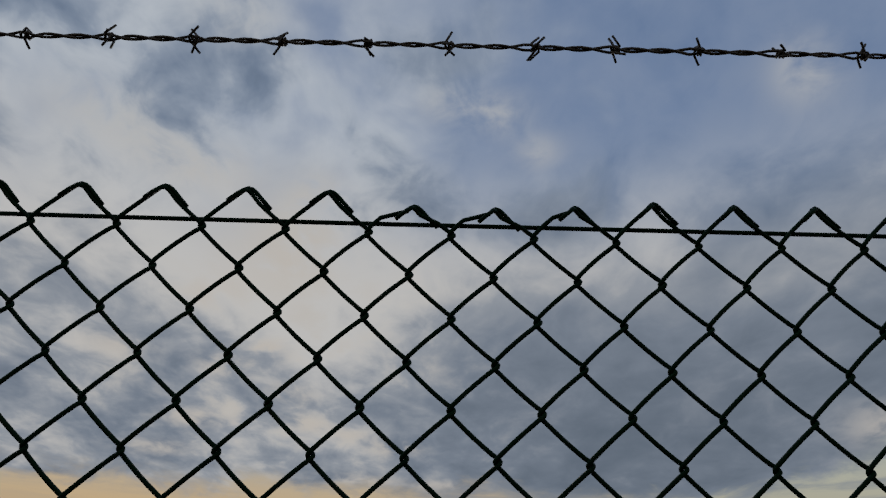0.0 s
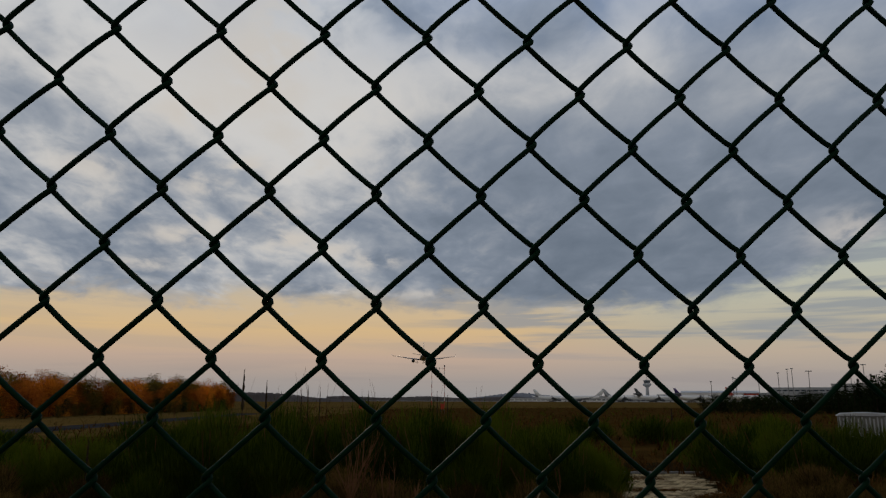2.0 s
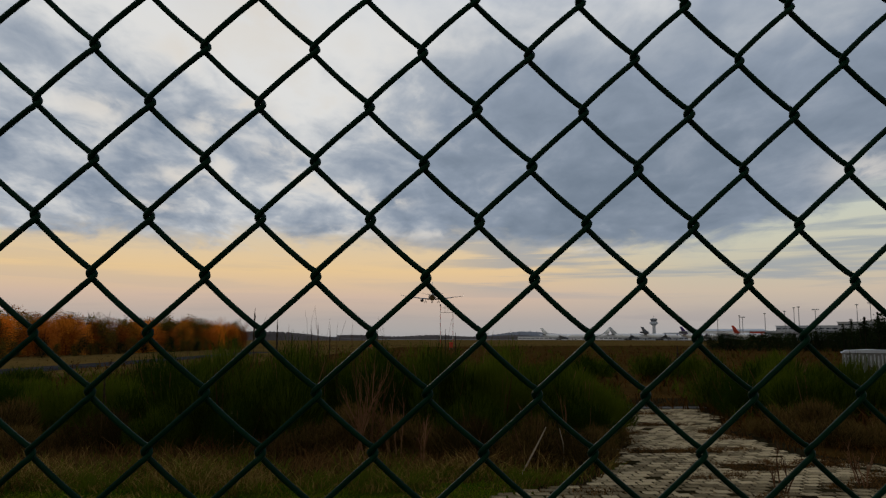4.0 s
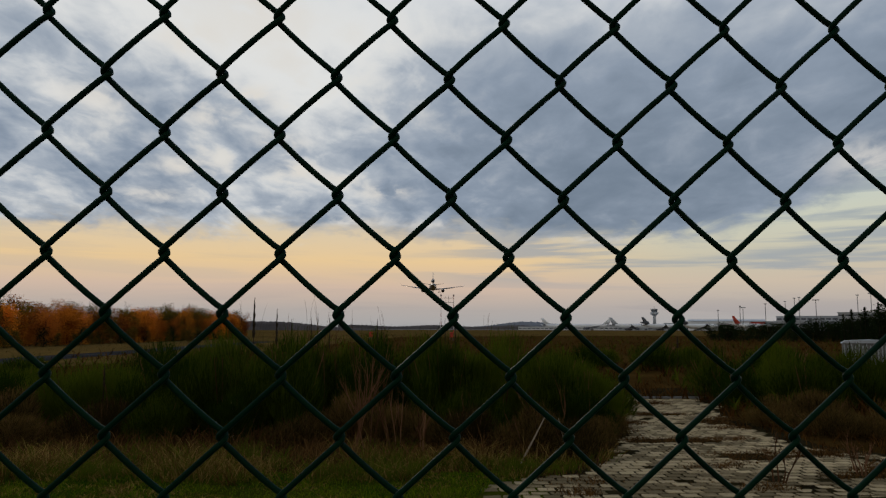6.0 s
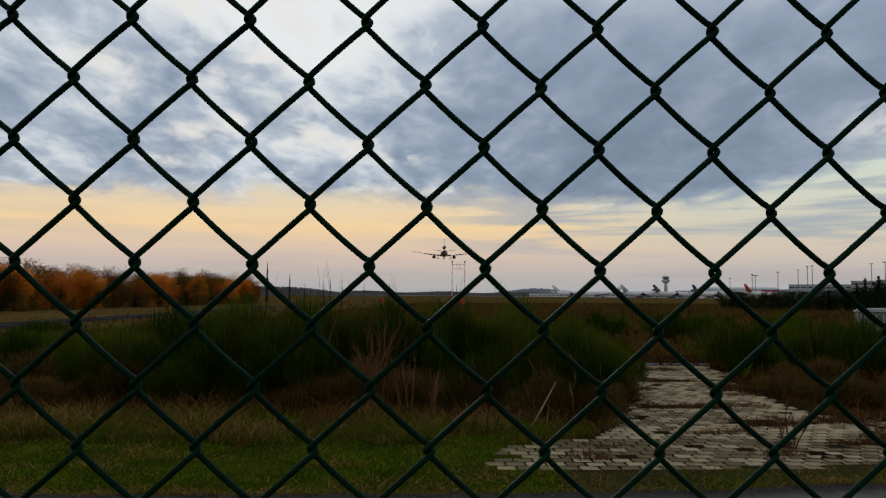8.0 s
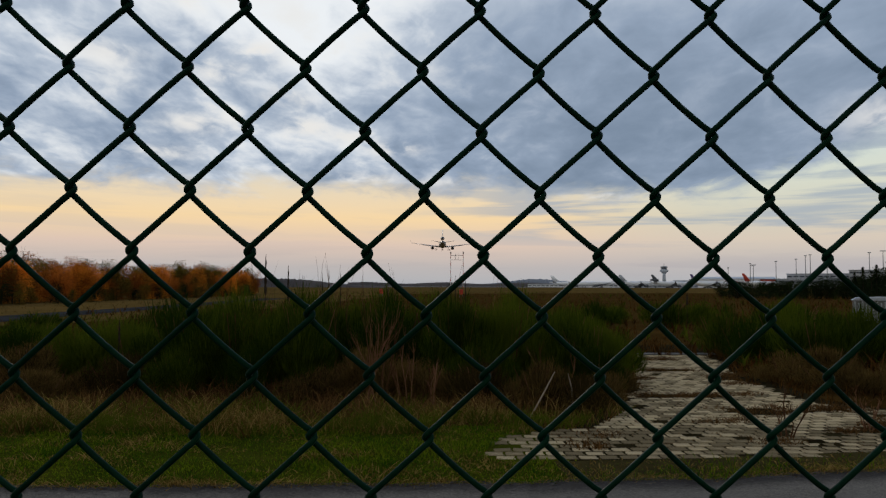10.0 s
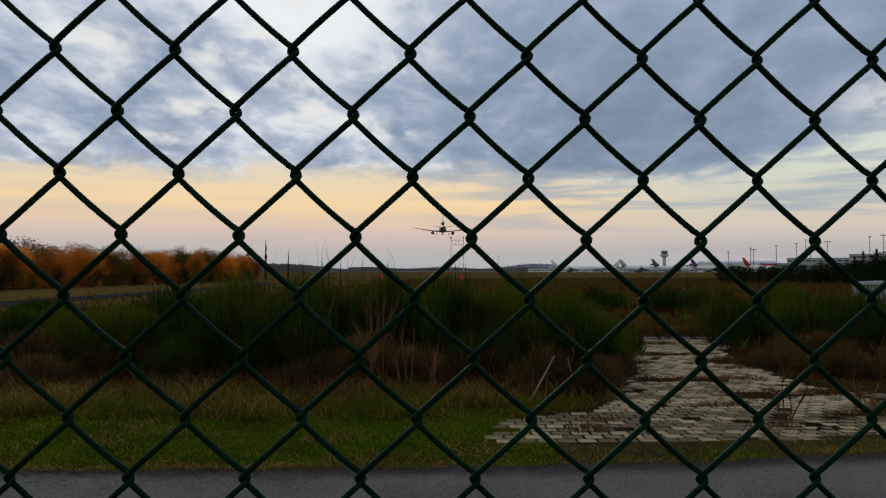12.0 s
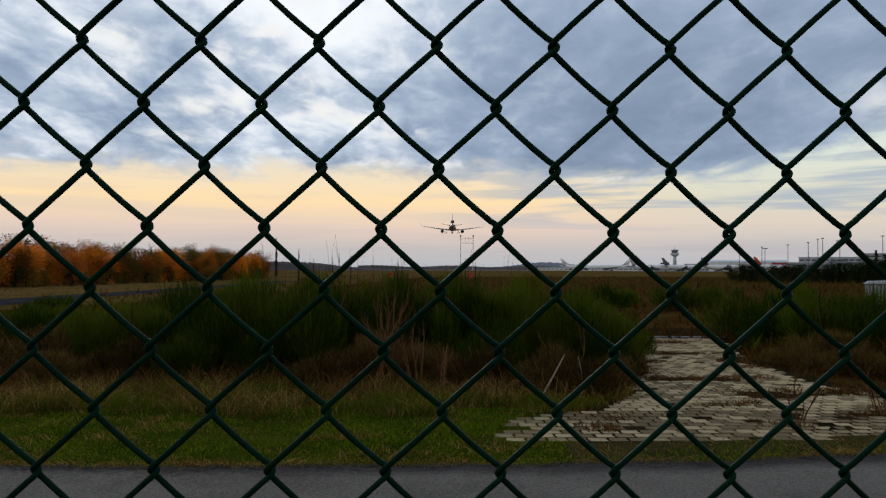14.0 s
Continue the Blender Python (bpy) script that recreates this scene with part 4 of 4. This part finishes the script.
def airliner(name, label, at, body, tail, gear, three, group=""):
    """A wide-body jet, nose towards +y, wheels on z = 0."""
    jet = thing(name, label, "airplane", at, group)
    zc = 4.9
    bm = loft(bmesh.new(), [ring(y, zc + dz, r) for y, dz, r in [(30, -0.7, 0.15), (29, -0.6, 1.1), (27, -0.3, 2.0), (24, 0, 2.75), (20, 0, 3.0), (-10, 0, 3.0), (-17, 0.5, 2.5), (-23, 1.1, 1.6), (-27.5, 1.6, 0.7), (-29.5, 1.8, 0.2)]])
    part("fuselage", bm, body, jet, smooth=True)
    for s in (-1, 1):
        bm = loft(bmesh.new(), [foil((s * x, y, zc + z), c, t) for x, y, z, c, t in [(2.2, 3.5, -1.9, 11.5, 1.5), (8.5, -0.8, -1.2, 7.6, 0.9), (25.2, -11.2, 1.0, 2.7, 0.32)]])
        wing = part("wing", bm, WING, jet, "grey swept wing", True)
        bm = loft(bmesh.new(), [foil((s * x, y, zc + z), c, t) for x, y, z, c, t in [(9.0, -5.6, -1.5, 2.3, 0.35), (16.5, -9.0, -0.55, 1.5, 0.25)]])
        part("flap", bm, DARK, wing, "lowered flap")
        bm = loft(bmesh.new(), [foil((s * x, y, zc + z), c, 0.15, "z") for x, y, z, c in [(25.2, -11.4, 0.9, 2.2), (26.0, -12.8, 3.1, 0.9)]])
        part("winglet", bm, tail, wing)
        bm = loft(bmesh.new(), [foil((s * x, y, zc + z), c, t) for x, y, z, c, t in [(0.8, -23.5, 1.5, 5.4, 0.6), (9.0, -28.2, 2.9, 2.3, 0.22)]])
        part("tailplane", bm, WING, jet, smooth=True)
        bm = loft(bmesh.new(), [ring(y, 0, r, 18) for y, r in [(3.2, 1.25), (3.0, 1.42), (1.0, 1.45), (-1.2, 1.2), (-2.6, 0.72)]])
        engine = part("engine", bm, DARK, jet, "dark engine nacelle", True, pose(s * 8.4, 4.6, zc - 2.9))
        part("pylon", block(bmesh.new(), -0.18, 0.18, -2.6, 2.2, 1.2, 2.2), WING, engine)
    bm = loft(bmesh.new(), [foil((0, y, zc + z), c, 0.5, "z") for y, z, c in [(-20.5, 2.2, 9.0), (-27.8, 11.4, 3.6)]])
    part("fin", bm, tail, jet, smooth=True)
    if three:
        bm = loft(bmesh.new(), [ring(y, zc + 4.7, r, 18) for y, r in [(-19, 1.3), (-20, 1.5), (-25, 1.5), (-28.5, 1.05), (-30.5, 0.75)]])
        part("tail_engine", bm, DARK, jet, "dark tail engine at the foot of the fin", True)
    if gear:
        for x, y, wide in [(-5.3, -2.5, 0.7), (5.3, -2.5, 0.7), (0, -3.0, 0.5), (0, 22.5, 0.35)]:
            bm = tube(bmesh.new(), [(x, y, 0.9), (x * 0.96, y, zc - 1.4)], 0.16, 8)
            leg = part("landing_gear", bm, WING, jet, "lowered landing gear leg")
            for dx in (-wide, wide):
                for dy in ((-0.8, 0.8) if abs(x) > 1 else (0,)):
                    bm = tube(bmesh.new(), [(x + dx - 0.2, y + dy, 0.65), (x + dx + 0.2, y + dy, 0.65)], 0.65, 14)
                    part("wheel", bm, RUBBER, leg, "black tyre")
    return jet


JET_AT = polar(1.40, 600, 31.0)
airliner("flying_airliner", "three-engined airliner landing with wheels down, seen from behind", pose(JET_AT.x, JET_AT.y, JET_AT.z, 3.0, 0.6, -1.4), BELLY, WHITE, True, True)
for az, d, turn, tail, three in [(16.6, 1260, -78, GREY, False), (18.9, 1240, -74, DARK, True), (21.6, 1225, -70, PURPLE, True), (25.2, 1150, -70, RED, False), (13.6, 1300, 85, WHITE, False), (11.4, 1340, -80, WHITE, False)]:
    p = polar(az, d)
    colour = {GREY: "grey", DARK: "dark", PURPLE: "purple", RED: "red", WHITE: "white"}[tail]
    airliner("parked_airliner", "white parked airliner with a %s tail fin" % colour, pose(p.x, p.y, 0.1, 0, 0, turn) @ Matrix.Diagonal((1.3, 1.3, 1.3, 1)), WHITE, tail, True, three, "parked airliners")


# ---- airport buildings ----
def hall(az, d, wide, deep, high, label, mat=WHITE, storeys=2, roof="flat"):
    p = polar(az, d)
    house = thing("airport_hall", label, "building", pose(p.x, p.y, 0, 0, 0, -az))
    part("wall", block(bmesh.new(), -wide / 2, wide / 2, 0, deep, -0.2, high), mat, house)
    if roof == "arch":
        bm = loft(bmesh.new(), [[(x, -1.5, high + 0.02), (x, deep * 0.3, high + 3.4), (x, deep * 0.7, high + 3.4), (x, deep + 1.5, high + 0.02)] for x in (-wide / 2 - 1, wide / 2 + 1)])
    else:
        bm = block(bmesh.new(), -wide / 2 - 1, wide / 2 + 1, -1.2, deep + 1.2, high + 0.01, high + 1.2)
    part("roof", bm, GREY, house, "flat grey roof edge")
    for s in range(storeys):
        z = high * (s + 0.35) / storeys
        count = max(4, int(wide / 9))
        for k in range(count):
            x = -wide / 2 + wide * (k + 0.5) / count
            part("window", block(bmesh.new(), x - wide / count * 0.38, x + wide / count * 0.38, -0.15, 0.1, z, z + high / storeys * 0.28), GLASS, house)
    return house


hall(23.4, 1420, 130, 60, 17, "long white airport hangar with a shallow arched roof", WHITE, 1, "arch")
hall(29.9, 1380, 150, 60, 24, "wide pale terminal building with window bands", GREY, 3)
hall(32.6, 1340, 90, 50, 29, "tall pale terminal wing with flat roof", GREY, 4)
hall(27.4, 1320, 60, 40, 14, "low grey freight hall", GREY, 2)
hall(25.9, 1360, 40, 30, 15, "small red freight hall", RED, 1)
hall(15.0, 1500, 180, 40, 7, "long low white freight hall", WHITE, 1)
hall(10.8, 1600, 150, 40, 6, "low white hall at the far end of the apron", WHITE, 1)
hall(18.6, 1480, 150, 40, 11, "grey freight hall behind parked aircraft", GREY, 2)
hall(21.4, 1480, 120, 40, 13, "grey freight hall with dark doors", GREY, 2)


def control_tower():
    p = polar(18.39, 1600)
    t = thing("control_tower", "slim pale control tower with a dark glass cab", "control tower", pose(p.x, p.y, 0))
    part("shaft", loft(bmesh.new(), [[(r * math.cos(q), r * math.sin(q), z) for q in (2 * math.pi * k / 16 for k in range(16))] for z, r in ((-0.2, 4.2), (26, 3.2), (30, 3.4))]), GREY, t, smooth=True)
    rim = lambda z, r: [(r * math.cos(q), r * math.sin(q), z) for q in (2 * math.pi * k / 12 for k in range(12))]
    part("gallery", loft(bmesh.new(), [rim(30, 3.4), rim(34, 8.6), rim(37, 8.8), rim(38, 7.0)]), GREY, t, "grey flared gallery")
    part("cab", loft(bmesh.new(), [rim(38.05, 5.6), rim(42.5, 7.2)]), HAZE_GLASS, t, "outward-leaning glass cab")
    part("roof", loft(bmesh.new(), [rim(42.55, 7.5), rim(44.2, 7.3), rim(45.2, 4.0)]), MAST, t)
    part("antenna", tube(bmesh.new(), [(0, 0, 45.1), (0, 0, 51)], 0.25, 6), DARK, t)


control_tower()


def flood_mast(az, d, high, arm):
    p = polar(az, d)
    m = thing("floodlight_mast", "tall slim floodlight mast with a cross arm", "light mast", pose(p.x, p.y, 0, 0, 0, -az), "floodlight masts")
    part("pole", tube(bmesh.new(), [(0, 0, -0.2), (0, 0, high)], [0.6, 0.4], 8), MAST, m)
    part("lamp_arm", block(bmesh.new(), -arm, arm, -0.6, 0.6, high, high + 1.2), MAST, m)
    for k in range(3):
        x = -arm * 0.7 + arm * 0.7 * k
        part("lamp", block(bmesh.new(), x - 0.8, x + 0.8, -0.9, -0.62, high + 0.1, high + 1.3), GREY, m)


for az, h, arm in [(24.6, 34, 4.0), (26.1, 39, 1.5), (27.4, 42, 1.5), (28.0, 47, 1.5), (28.3, 48, 1.8), (29.35, 44, 4.5), (31.9, 50, 2.0), (22.9, 30, 1.2), (24.4, 36, 1.0), (32.7, 52, 3.5), (34.3, 50, 3.0)]:
    flood_mast(az, 1180, h, arm)


# ---- approach masts and markers on the field ----
def banded_frame():
    p, q = polar(2.06, 260), polar(3.05, 260)
    mid = (p + q) / 2
    half = (q - p).length / 2
    f = thing("approach_frame", "red and white banded pair of approach masts joined by bars", "mast", pose(mid.x, mid.y, 0, 0, 0, -2.55))
    for s in (-1, 1):
        for k in range(9):
            z0, z1 = 13.2 * k / 9, 13.2 * (k + 1) / 9
            part("mast_band", tube(bmesh.new(), [(s * half, 0, z0), (s * half, 0, z1)], 0.10, 8), WHITE if k % 2 else RED, f)
        part("top_box", block(bmesh.new(), s * half - 0.22, s * half + 0.22, -0.2, 0.2, 13.22, 13.9), DARK, f)
    for z in (11.0, 12.6):
        part("cross_bar", tube(bmesh.new(), [(-half, 0, z), (half, 0, z)], 0.06, 6), DARK, f)
    for x in (-half * 0.25, half * 0.2):
        part("upright", tube(bmesh.new(), [(x, 0, 11.0), (x, 0, 13.2)], 0.05, 6), DARK, f)


banded_frame()
for az, d in [(-3.4, 105), (2.9, 100)]:
    p = polar(az, d)
    m = thing("marker_board", "small orange-red marker board on two legs", "marker", pose(p.x, p.y, 0, 0, 0, -az), "marker boards")
    part("board", block(bmesh.new(), -0.25, 0.25, -0.03, 0.03, 0.5, 1.2, 0.01), RED, m)
    for x in (-0.2, 0.2):
        part("leg", tube(bmesh.new(), [(x, 0.06, -0.05), (x, 0.06, 1.15)], 0.03, 6), DARK, m)


# ---- the pale crate beyond the shrubs ----
def crate():
    p = polar(32.5, 30.0)
    c = thing("storage_crate", "weathered white storage crate with ribbed sides and arched lid", "crate", pose(p.x, p.y, 0, 0, 0, -30))
    w, dp, h = 0.86, 0.55, 1.20
    part("body", block(bmesh.new(), -w, w, -dp, dp, 0, h, 0.02), SLAB, c, "grey-streaked plastic body")
    for k in range(15):
        x = -w + 0.06 + (2 * w - 0.12) * k / 14
        part("rib", block(bmesh.new(), x - 0.022, x + 0.022, -dp - 0.03, -dp - 0.002, 0.05 + 0.07 * (k % 3), h - 0.03 - 0.05 * (k % 2)), GREY, c)
    bm = loft(bmesh.new(), [[(-w - 0.05, y, h + 0.005), (-w * 0.9, y, h + 0.09), (0, y, h + 0.13), (w * 0.9, y, h + 0.09), (w + 0.05, y, h + 0.005)] for y in (-dp - 0.06, dp + 0.06)])
    part("lid", bm, GREY, c, "white arched lid")


crate()


# ---- the worn paving, stone by stone ----
def build_paving():
    bm = bmesh.new()
    rows = [y for y in np.linspace(6.6, 17.6, 60)]
    a = [bm.verts.new((along(LEFT_EDGE, y) - 0.35, y, 0.006)) for y in rows]
    b = [bm.verts.new((min(along(RIGHT_EDGE, y) + 0.35, 13), y, 0.006)) for y in rows]
    for k in range(len(rows) - 1):
        bm.faces.new((a[k], b[k], b[k + 1], a[k + 1]))
    paving = solid("paving", bm, BED, "worn pale concrete block paving overgrown with weeds", "paving", "structure")
    shapes = []
    rng = random.Random(77)
    for _ in range(5):
        bm = bmesh.new()
        outline = [(-0.089, -0.066), (0.089, -0.066), (0.077, 0.0), (0.089, 0.066), (-0.089, 0.066), (-0.101, 0.0)]
        outline = [(x + rng.uniform(-0.003, 0.003), y + rng.uniform(-0.004, 0.004)) for x, y in outline]
        rings = [[bm.verts.new((x * k, y * k, z)) for x, y in outline] for k, z in ((1.0, -0.035), (1.0, -0.007), (0.92, 0.0))]
        for low, top in zip(rings, rings[1:]):
            for k in range(6):
                bm.faces.new((low[k], low[(k + 1) % 6], top[(k + 1) % 6], top[k]))
        bm.faces.new(rings[-1])
        shapes.append(mesh_of("paver", bm, PAVER))
    spots = []
    for r in range(64):
        for c in range(66):
            x = 0.3 + c * 0.2 + (0.1 if r % 2 else 0)
            y = 6.86 + r * 0.165 + 0.02 * x
            grown = noise.noise(Vector((x * 0.8, y * 1.5, 9)))
            if on_paving(x, y) and x < 8.5 and grown < 0.42 and rng.random() > 0.03:
                spots.append((x, y, 0.013 + 0.005 * noise.noise(Vector((x, y, 1))) - 0.008 * max(grown, 0) + rng.uniform(-0.002, 0.003)))
    spots.sort(key=lambda p: p[1])
    for x, y, z in spots[:300]:
        part("paver", rng.choice(shapes), None, paving, at=pose(x, y, z, rng.uniform(-1.2, 1.2), rng.uniform(-1.2, 1.2), 1.1 + rng.uniform(-1.2, 1.2)))
    verts, faces = [], []
    for x, y, z in spots[300:]:
        me = rng.choice(shapes)
        m = pose(x, y, z, rng.uniform(-1.2, 1.2), rng.uniform(-1.2, 1.2), 1.1 + rng.uniform(-1.2, 1.2))
        base = len(verts)
        verts += [tuple(m @ v.co) for v in me.vertices]
        faces += [tuple(base + i for i in f.vertices) for f in me.polygons]
    rest = part("far_pavers", arrays_mesh("far_pavers", verts, faces, PAVER), None, paving)
    tagged(rest, kind="stuff")


build_paving()
bm = bmesh.new()
block(bm, 4.7, 7.2, 17.56, 17.70, 0.0, 0.045, 0.008)
solid("kerb", bm, SLAB, "low pale concrete edging at the end of the paving", "kerb", "structure")
